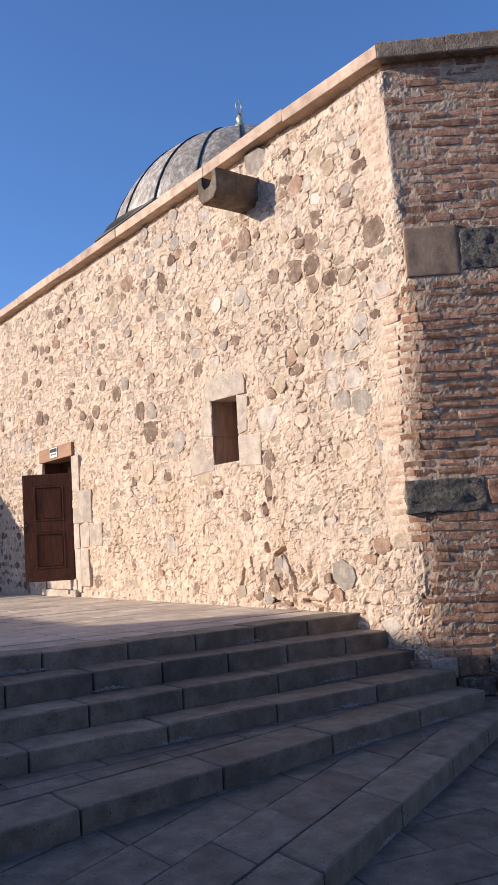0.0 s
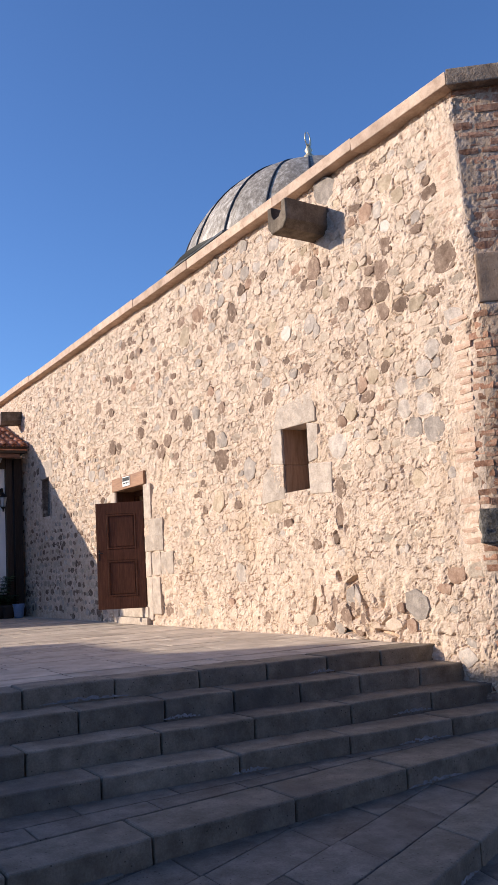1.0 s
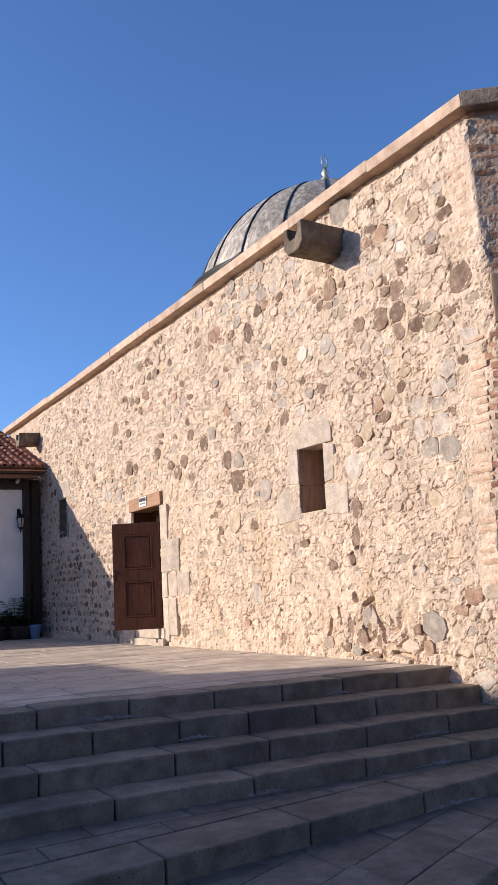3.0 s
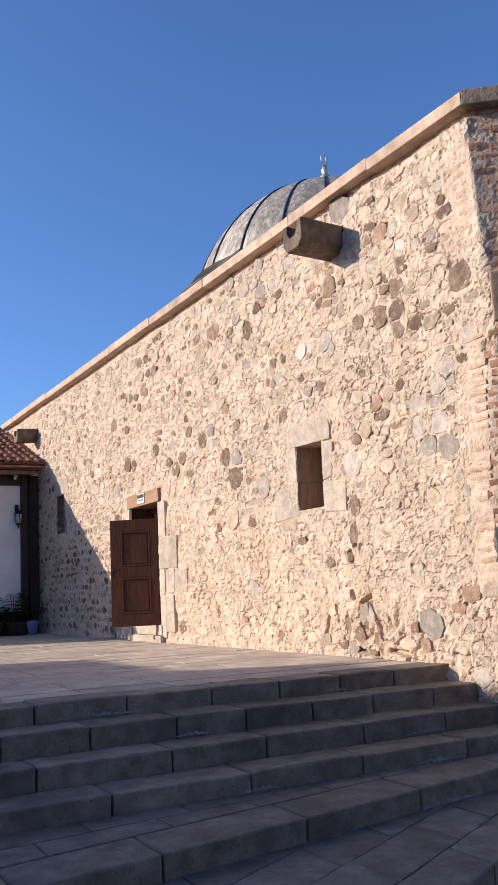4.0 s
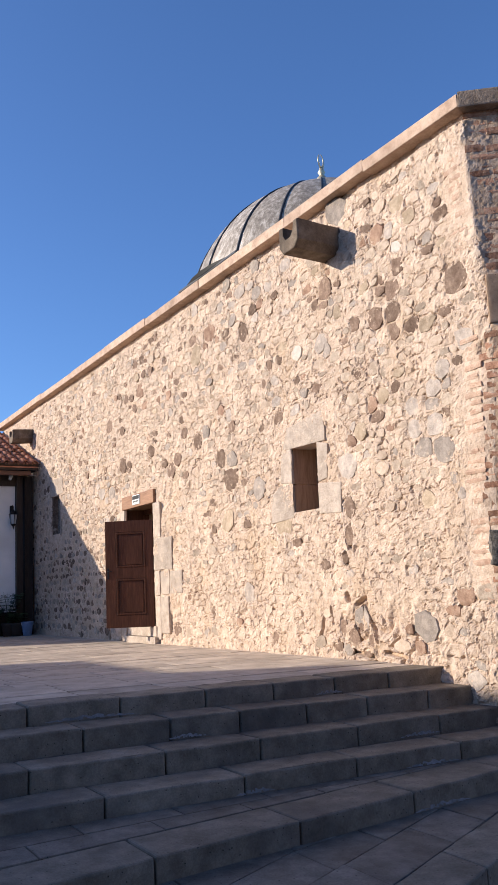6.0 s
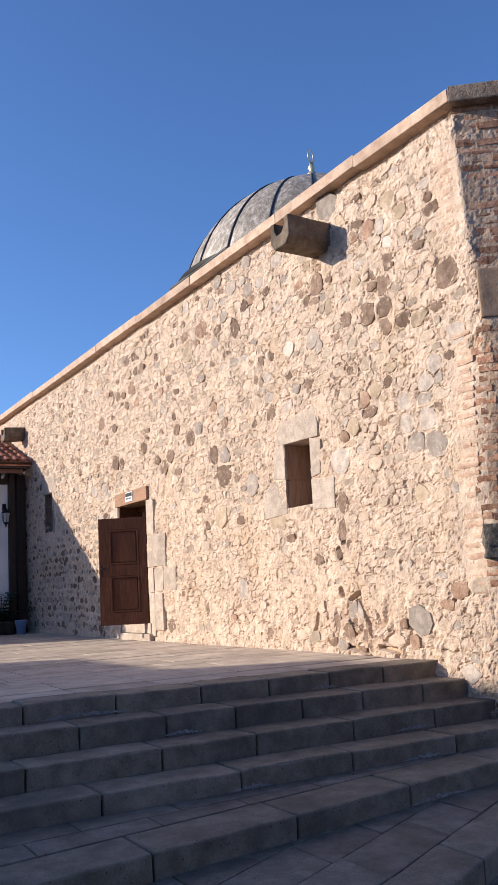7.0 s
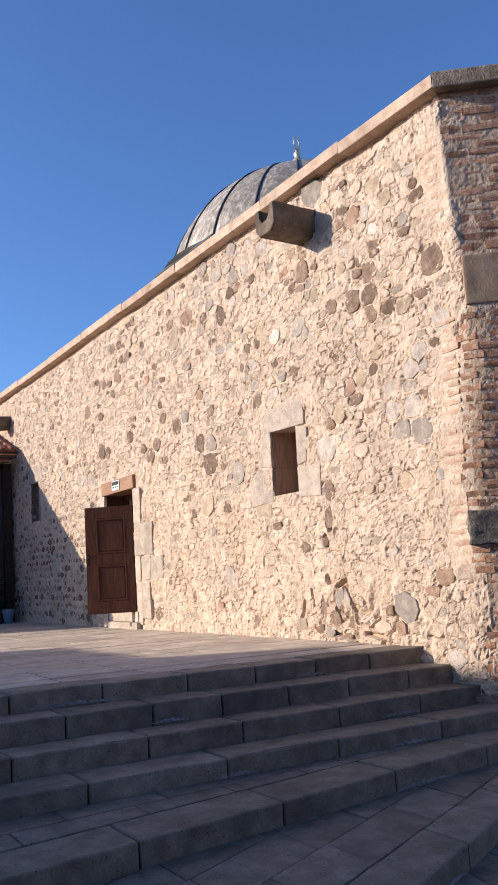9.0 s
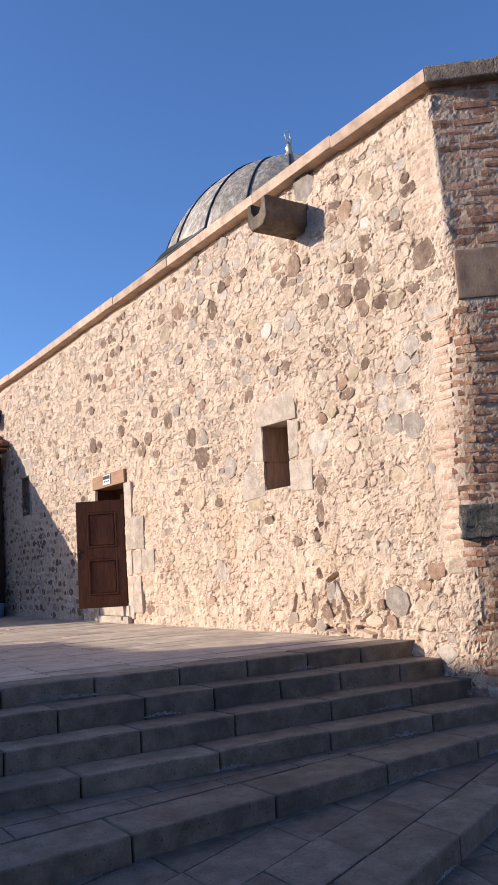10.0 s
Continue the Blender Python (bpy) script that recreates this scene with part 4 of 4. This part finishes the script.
for k in range(RIBS):
    bm = bmesh.new()
    a0, a1 = 2 * math.pi * k / RIBS, 2 * math.pi * (k + 1) / RIBS
    rows = []
    for i in range(15):
        el = radians(89.5) * i / 14
        row = []
        for j in range(6):
            az = a0 + (a1 - a0) * j / 5
            bulge = 0.012 * math.sin(math.pi * j / 5) + 0.006 * noise.noise(Vector((az * 6, el * 5, 0)))
            row.append(bm.verts.new(dome_point(az, el, bulge)))
        rows.append(row)
    for a, b in zip(rows, rows[1:]):
        for j in range(5):
            bm.faces.new((a[j], a[j + 1], b[j + 1], b[j]))
    part("lead_sheet", bm, LEAD, dome, smooth=True)
    part("seam", tube([dome_point(a0, radians(88) * i / 18, 0.006) for i in range(19)], 0.028, 0.018, 6), LEAD_DARK, dome, "dark standing seam", smooth=True)
top = (DC.x, DC.y, DZ + DR - 0.03)
part("cap", lathe([(0.42, -0.02), (0.36, 0.05), (0.16, 0.10), (0.07, 0.13)], 24, top), LEAD, dome, smooth=True)
finial = part("finial", lathe([(0.09, 0.10), (0.065, 0.18), (0.13, 0.25), (0.145, 0.31), (0.09, 0.37), (0.05, 0.42), (0.085, 0.48), (0.05, 0.54), (0.035, 0.60)], 16, top), BRASS, dome, "gilded brass finial", smooth=True)
# an upright crescent, nearly closed at the top
bm = bmesh.new()
view = Matrix.Rotation(radians(58), 3, "Z") @ Vector((0.82, -0.57, 0)).cross(Vector((0, 0, 1))).normalized()
rings = []
for k in range(25):
    a = radians(-90 + 15 + (330) * k / 24) + radians(165)
    f = math.sin(math.pi * k / 24)
    c = Vector(top) + Vector((0, 0, 0.74)) + view * (0.105 * math.cos(a)) + Vector((0, 0, 0.15 * math.sin(a)))
    rad = (view * math.cos(a) + Vector((0, 0, math.sin(a)))).normalized()
    side = Vector((0.82, -0.57, 0)).normalized()
    t = 0.013 + 0.028 * f
    rings.append([bm.verts.new(c + rad * t * p + side * 0.02 * q) for p, q in ((1, 0), (0, 1), (-1, 0), (0, -1))])
for a, b in zip(rings, rings[1:]):
    for q in range(4):
        bm.faces.new((a[q], a[(q + 1) % 4], b[(q + 1) % 4], b[q]))
bm.faces.new(rings[0])
bm.faces.new(rings[-1])
part("crescent", bm, BRASS, finial, "gilded crescent", smooth=True)

# ---- white-plastered house at the far end of the terrace ----
HX = -14.2
house = thing("house", (HX, -4, TERRACE), "white plastered house with dark timber and clay tile roof", "house")
part("wall", box(-20, HX, -9, -0.43, 0.44, 3.52), PLASTER, house, "white plaster wall")
part("wall_plate", box(HX - 0.1, HX + 0.05, -9, -0.38, 3.22, 3.535, 0.006), DARKWOOD, house, "dark timber wall plate")
part("plinth", box(-20, HX + 0.03, -9, -0.38, TERRACE - 0.05, 0.44), DARKWOOD, house, "dark plinth")
part("corner_post", box(HX - 0.2, HX + 0.10, -0.425, -0.20, TERRACE - 0.05, 3.45, 0.006), DARKWOOD, house, "dark timber post")
part("corner_post", box(HX - 0.2, HX + 0.04, -0.195, -0.045, TERRACE - 0.05, 3.45, 0.006), DARKWOOD, house, "dark timber post")
part("downpipe", tube([(HX + 0.13, -0.27, 0.0), (HX + 0.13, -0.27, 3.4)], 0.022), IRON, house, "thin black pipe", smooth=True)
SL = math.tan(radians(21))
EX, EZ = -13.66, 3.66


def roof_z(x):
    return EZ + (EX - x) * SL


part("fascia", box(EX - 0.06, EX - 0.02, -9, -0.05, EZ - 0.14, EZ - 0.012, 0.004), DARKWOOD, house)
part("gutter", tube([(EX + 0.01, -9, EZ - 0.03), (EX + 0.01, -0.05, EZ - 0.03)], 0.028), DARKWOOD, house, "dark gutter", smooth=True)
part("eave_beam", box(EX - 0.22, EX - 0.08, -9, -0.2, EZ - 0.24, EZ - 0.15, 0.006), EAVEWOOD, house, "brown eave beam")
part("soffit", box(HX - 0.1, EX - 0.06, -9, -0.05, EZ - 0.125, EZ - 0.10), DARKWOOD, house)
bm = bmesh.new()
q = [bm.verts.new(p) for p in ((EX, -9, EZ - 0.03), (EX, -0.06, EZ - 0.03), (-18, -0.06, roof_z(-18) - 0.03), (-18, -9, roof_z(-18) - 0.03))]
ql = [bm.verts.new(v.co - Vector((0, 0, 0.06))) for v in q]
bm.faces.new(q)
bm.faces.new(ql[::-1])
for k in range(4):
    bm.faces.new((q[k], ql[k], ql[(k + 1) % 4], q[(k + 1) % 4]))
roof = part("roof", bm, TILE, house, "clay tile roof")


def tile_mesh(up):
    """A tapered half-round clay tile 0.40 m long, open below."""
    verts, faces, n = [], [], 6
    for x, r in ((0.0, 0.085), (0.40, 0.068)):
        for rr in (r, r - 0.014):
            for k in range(n + 1):
                a = math.pi * k / n
                verts.append((-x, rr * math.cos(a), rr * math.sin(a) * 0.85 * up))
    w = n + 1
    for k in range(n):
        faces += [(k, k + 1, 2 * w + k + 1, 2 * w + k), (w + k, 3 * w + k, 3 * w + k + 1, w + k + 1), (k, w + k, w + k + 1, k + 1)]
    me = bpy.data.meshes.new("roof_tile")
    me.from_pydata(verts, [], faces)
    me.materials.append(TILE)
    me.polygons.foreach_set("use_smooth", [True] * len(me.polygons))
    return me


cover, pan = tile_mesh(1), tile_mesh(-1)
pr = random.Random(6)
for c in range(9):
    for r in range(13):
        for me, dy, dz in ((cover, 0.0, 0.045), (pan, 0.1, 0.065)):
            x = EX + 0.05 - r * 0.33
            y = -0.16 - c * 0.2 - dy
            ob = new("roof_tile", me)
            ob.parent = roof
            ob.matrix_parent_inverse = chain(roof).inverted()
            ob.matrix_basis = pose(x, y + pr.uniform(-0.008, 0.008), roof_z(x) + dz - 0.03, 0, math.degrees(math.atan(SL)) - 2 + pr.uniform(-1.5, 1.5), pr.uniform(-2, 2))

lantern = thing("wall_lantern", (HX, -0.52, 2.5), "black iron lantern on a bracket on the white wall", "wall lamp")
LX, LY = HX + 0.16, -0.515
part("back_plate", box(HX, HX + 0.02, LY - 0.04, LY + 0.04, 2.58, 2.78, 0.004), IRON, lantern)
part("bracket", tube([(HX + 0.02, LY, 2.72), (HX + 0.08, LY, 2.78), (LX, LY, 2.74), (LX, LY, 2.66)], 0.012), IRON, lantern, smooth=True)
part("cap", lathe([(0.015, 0.20), (0.03, 0.17), (0.10, 0.10), (0.105, 0.085)], 6, (LX, LY, 2.48)), IRON, lantern)
part("glass", lathe([(0.088, 0.085), (0.055, -0.12)], 6, (LX, LY, 2.48)), GLASS, lantern, "pale lantern glass")
for k in range(6):
    a = radians(60 * k)
    part("bar", tube([(LX + 0.09 * math.cos(a), LY + 0.09 * math.sin(a), 2.565), (LX + 0.058 * math.cos(a), LY + 0.058 * math.sin(a), 2.36)], 0.006, steps=5), IRON, lantern)
part("foot", lathe([(0.062, -0.12), (0.05, -0.145), (0.02, -0.17), (0.012, -0.22), (0.004, -0.24)], 6, (LX, LY, 2.48)), IRON, lantern)

cctv = thing("security_camera", (HX + 0.15, -0.6, 3.38), "small white security camera under the eave", "camera")
part("mount", box(HX + 0.1, HX + 0.17, -0.60, -0.52, 3.40, 3.50, 0.006), WHITE_PLASTIC, cctv)
bm = tube([(HX + 0.10, -0.56, 3.39), (HX + 0.30, -0.62, 3.35)], 0.035, steps=12)
part("housing", bm, WHITE_PLASTIC, cctv, smooth=True)

bucket = thing("bucket", (-13.62, -0.33, TERRACE), "blue plastic bucket standing on the terrace", "bucket")
part("pail", lathe([(0.09, 0.0), (0.125, 0.27), (0.135, 0.28), (0.135, 0.295), (0.118, 0.295), (0.085, 0.02)], 24, (-13.62, -0.33, TERRACE)), BLUE_PLASTIC, bucket, smooth=True)
part("handle", tube([(-13.62 + 0.02, -0.33 + 0.135 * math.cos(radians(a)), TERRACE + 0.27 - 0.10 * math.sin(radians(a))) for a in range(0, 181, 15)], 0.005, steps=5), WHITE_PLASTIC, bucket, smooth=True)


def plant(x, y, h, leaves, seed):
    ob = thing("potted_plant", (x, y, TERRACE), "leafy green plant in a dark pot by the house", "plant", "pots by the house")
    part("pot", lathe([(0.10, 0.0), (0.14, 0.24), (0.155, 0.25), (0.155, 0.28), (0.13, 0.28), (0.12, 0.24)], 18, (x, y, TERRACE)), CLAYPOT, ob, smooth=True)
    pr = random.Random(seed)
    for k in range(leaves):
        az, reach = pr.uniform(0, 6.283), pr.uniform(0.12, 0.34)
        d = Vector((math.cos(az), math.sin(az), 0))
        base = Vector((x, y, TERRACE + 0.25))
        stem = [base + d * reach * t + Vector((0, 0, h * pr.uniform(0.85, 1.0) * (t * 1.5 - 0.62 * t * t))) for t in (0, 0.25, 0.5, 0.75, 1.0)]
        bm = tube(stem, 0.006, 0.002, 4)
        side = Vector((-d.y, d.x, 0))
        for i in range(2, 9):
            f = i / 9
            p0 = stem[0].lerp(stem[-1], f)
            seg = min(int(f * 4), 3)
            p0 = stem[seg].lerp(stem[seg + 1], f * 4 - seg)
            for sgn in (-1, 1):
                ln = 0.16 * math.sin(math.pi * (0.25 + 0.7 * f))
                tip = p0 + side * sgn * ln + d * ln * 0.5 - Vector((0, 0, 0.02))
                mid = p0.lerp(tip, 0.5)
                w = d * 0.055
                vs = [bm.verts.new(c) for c in (p0, mid - w + Vector((0, 0, 0.006)), tip, mid + w + Vector((0, 0, 0.006)))]
                bm.faces.new(vs)
        part("frond", bm, LEAF, ob)
    return ob


plant(-13.85, -0.68, 0.80, 11, 2)
plant(-13.9, -1.05, 0.45, 14, 5)
plant(-13.75, -0.52, 0.30, 8, 9)

# ---- a conifer far behind the house ----
tree = thing("conifer_tree", (-26.5, 1.0, GROUND_Z), "dark conifer behind the tiled roof", "tree")
TX, TY = -26.6, 1.2
part("trunk", tube([(TX, TY, GROUND_Z), (TX + 0.1, TY, 3), (TX, TY + 0.05, 7.2)], 0.2, 0.03, 8), BARK, tree, smooth=True)
pr = random.Random(14)
bm = bmesh.new()
for k in range(90):
    f = pr.uniform(0.25, 1.0)
    z = GROUND_Z + 8.0 * f
    az = pr.uniform(0, 6.283)
    ln = (1.05 - f) * 2.3 + 0.25
    p0 = Vector((TX, TY, z))
    tip = p0 + Vector((math.cos(az) * ln, math.sin(az) * ln, -0.1 - 0.25 * ln * pr.random()))
    for i in range(26):
        t = 0.15 + 0.85 * i / 25
        c = p0.lerp(tip, t)
        d = Vector((pr.uniform(-1, 1), pr.uniform(-1, 1), pr.uniform(-0.5, 0.8))).normalized() * 0.16
        w = Vector((pr.uniform(-1, 1), pr.uniform(-1, 1), pr.uniform(-1, 1))).normalized() * 0.018
        bm.faces.new([bm.verts.new(v) for v in (c - w, c + w, c + d)])
part("crown", bm, NEEDLE, tree)

# ---- houses across the street, behind the walker, whose shade lies on the steps ----
def street_house(x0, x1, y0, y1, top, label, finish=OCHRE_PLASTER):
    ob = thing("street_house", ((x0 + x1) / 2, (y0 + y1) / 2, GROUND_Z), label, "house", "houses across the street")
    part("wall", box(x0, x1, y0, y1, GROUND_Z - 0.1, top - 0.3, rough=0.01, cuts=4), finish, ob)
    part("roof", box(x0 - 0.02, x1, y0, y1 + 0.02, top - 0.3, top, 0.03), TILE, ob)
    for k in range(int((x1 - x0) / 3)):
        xx = x0 + 1.5 + 3 * k
        part("window", box(xx - 0.5, xx + 0.5, y1 - 0.05, y1 + 0.03, 1.0, 2.4, 0.01), DARKWOOD, ob)


street_house(-11.38, -7.73, -17.2, -12.6, 4.15, "low plastered house across the street")
street_house(-11.77, 6.73, -27, -17.4, 6.645, "tall plastered house across the street")

# added out of view: sunlit plaster that bounces warm light onto corner and risers
street_house(15.5, 20.0, -9, 14, 6.0, "unseen ochre house added to bounce light onto the brick corner")

# ---- stones and bricks of the wall, piece by piece ----
order = sorted(range(len(stones)), key=lambda i: -stones[i][0])
order = [i for i in order if stones[i][4] != "buried"]
near_stones = [i for i in order if stones[i][0] > -6.5][:295]
near_set = set(near_stones)
for i in near_stones:
    v, f = stone_mesh(i)
    mesh_ob("stone", v, f, STONE[stones[i][4]], wall, smooth=False)
for kd in KINDS:
    vs, fs, base = [], [], 0
    for i in order:
        if i in near_set or stones[i][4] != kd:
            continue
        v, f = stone_mesh(i)
        vs.append(v)
        fs += [tuple(q + base for q in face) for face in f]
        base += len(v)
    if vs:
        mesh_ob("rubble", np.concatenate(vs), fs, STONE_J[kd], wall, kd + " rubble stones set in mortar", "stuff", False)


def brick_mesh(seed, material):
    """A worn brick, one metre long and high so that each object scales it, with shaken edges."""
    bm = bmesh.new()
    bmesh.ops.create_cube(bm, size=1.0)
    bmesh.ops.subdivide_edges(bm, edges=bm.edges[:], cuts=1, use_grid_fill=True)
    r = random.Random(seed)
    for v in bm.verts:
        corner_like = sum(abs(c) > 0.4 for c in v.co)
        k = {1: 1.0, 2: 0.965, 3: 0.92}.get(corner_like, 1.0)
        v.co = Vector((v.co.x * (1 - (1 - k) * 0.4), v.co.y * k, v.co.z * k)) + Vector((r.uniform(-0.03, 0.03), r.uniform(-0.035, 0.035), r.uniform(-0.07, 0.07)))
    me = bpy.data.meshes.new("brick")
    bm.to_mesh(me)
    bm.free()
    me.materials.append(material)
    return me


# lit copy of the fired brick: sunlight on this side put into a paler colour
BRICK_LIT = surface("brick_lit_side", [(0.34, 0.205, 0.14), (0.47, 0.325, 0.235), (0.58, 0.44, 0.335)], 11, 60, 0.9, 0.018, vary=0.16, smear=(0.61, 0.47, 0.37))
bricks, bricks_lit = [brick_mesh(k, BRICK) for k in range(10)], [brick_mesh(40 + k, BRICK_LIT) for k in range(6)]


def lay(me, s, z, length, height, proud, tilt=0.0):
    p = Vector(place(s, z, 0.0))
    q = Vector(place(s + 0.01, z, 0.0)) - Vector(place(s - 0.01, z, 0.0))
    yaw = math.degrees(math.atan2(q.y, q.x))
    ob = new("brick", me)
    ob.parent = wall
    n = Vector((q.y, -q.x, 0)).normalized()
    ob.matrix_basis = pose(*(p - n * (0.06 - proud)), 0, tilt, yaw) @ Matrix.Diagonal((length, 0.12, height, 1))


BLOCKS = [(0.03, 0.51, 2.96, 3.42), (0.53, 1.05, 3.0, 3.37), (-0.06, 0.645, 0.835, 1.135), (0.66, 1.2, 0.88, 1.10)]
br = random.Random(21)
z = -0.52
while z < 4.98:
    hgt = br.uniform(0.054, 0.070)
    s = br.uniform(-0.12, 0.0) if z < 2.9 else br.uniform(0.008, 0.06)
    while s < 1.42:
        ln = br.uniform(0.08, 0.21) if s < 0.16 and z < 3.0 else br.uniform(0.13, 0.40)
        mid = s + ln / 2
        zz = z + hgt / 2 + 0.012 * math.sin(mid * 3 + z * 1.7) + br.uniform(-0.006, 0.006)
        blocked = [b for b in BLOCKS if s < b[1] and s + ln > b[0] and zz + hgt / 2 > b[2] + 0.004 and zz - hgt / 2 < b[3] - 0.004]
        if blocked and s < blocked[0][0] - 0.08:
            ln = blocked[0][0] - 0.012 - s
            mid, blocked = s + ln / 2, []
        elif blocked:
            s = max(b[1] for b in blocked) + 0.015
            continue
        if br.random() > 0.03:
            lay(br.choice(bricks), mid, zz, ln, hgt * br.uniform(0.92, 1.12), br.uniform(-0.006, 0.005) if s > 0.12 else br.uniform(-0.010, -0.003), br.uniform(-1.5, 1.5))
        s += ln + br.uniform(0.012, 0.035)
    z += hgt + br.uniform(0.020, 0.034)
# brick bonding on the corner's sunlit side, in the paler lit brick colour
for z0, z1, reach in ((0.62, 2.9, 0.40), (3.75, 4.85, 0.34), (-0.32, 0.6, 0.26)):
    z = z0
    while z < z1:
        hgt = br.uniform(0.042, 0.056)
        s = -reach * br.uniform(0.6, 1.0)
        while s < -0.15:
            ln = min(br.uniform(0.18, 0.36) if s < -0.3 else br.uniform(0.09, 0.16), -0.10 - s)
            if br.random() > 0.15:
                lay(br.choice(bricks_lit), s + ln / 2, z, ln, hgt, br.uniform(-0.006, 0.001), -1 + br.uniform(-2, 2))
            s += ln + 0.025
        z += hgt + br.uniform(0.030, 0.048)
# large dressed blocks built into the brick face
for k, (s0, s1, z0, z1) in enumerate(BLOCKS):
    o = Vector(place((s0 + s1) / 2, (z0 + z1) / 2, 0.0))
    m = Matrix.Translation(o) @ Matrix.Rotation(math.atan2(U.y, U.x), 4, "Z")
    hw = (s1 - s0) / 2
    part("dressed_block", box(-hw, hw, -0.014, 0.25, -(z1 - z0) / 2, (z1 - z0) / 2, 0.009, m, (0.005, 0.016, 0.016, 0.008)[k], 12, k, (9, 16, 14, 12)[k]), (TUFF_DARK, BASALT, BASALT, BRICK)[k], wall, ("brown dressed block", "black basalt block", "black basalt block", "red fired block")[k], smooth=True)

# rough dark footing stones under the brick corner
fr = random.Random(77)
for row, zt in enumerate((-0.43, -0.60, -0.78)):
    s = -0.25 - 0.1 * row
    while s < 1.3:
        ln = fr.uniform(0.16, 0.34)
        o = Vector(place(s + ln / 2, -0.6, 0.0))
        q = Vector(place(s + ln / 2 + 0.05, -0.6, 0.0)) - Vector(place(s + ln / 2 - 0.05, -0.6, 0.0))
        m = Matrix.Translation((o.x, o.y, zt)) @ Matrix.Rotation(math.atan2(q.y, q.x), 4, "Z")
        part("footing_stone", box(-ln / 2 + 0.008, ln / 2 - 0.008, -0.045 - 0.02 * row, 0.2, -0.17 + fr.uniform(0, 0.02), fr.uniform(-0.02, 0.01), 0.02, m, 0.022, 2, fr.randint(0, 50)), fr.choice((BASALT, STONE["dark"], STONE["grey"])), wall)
        s += ln
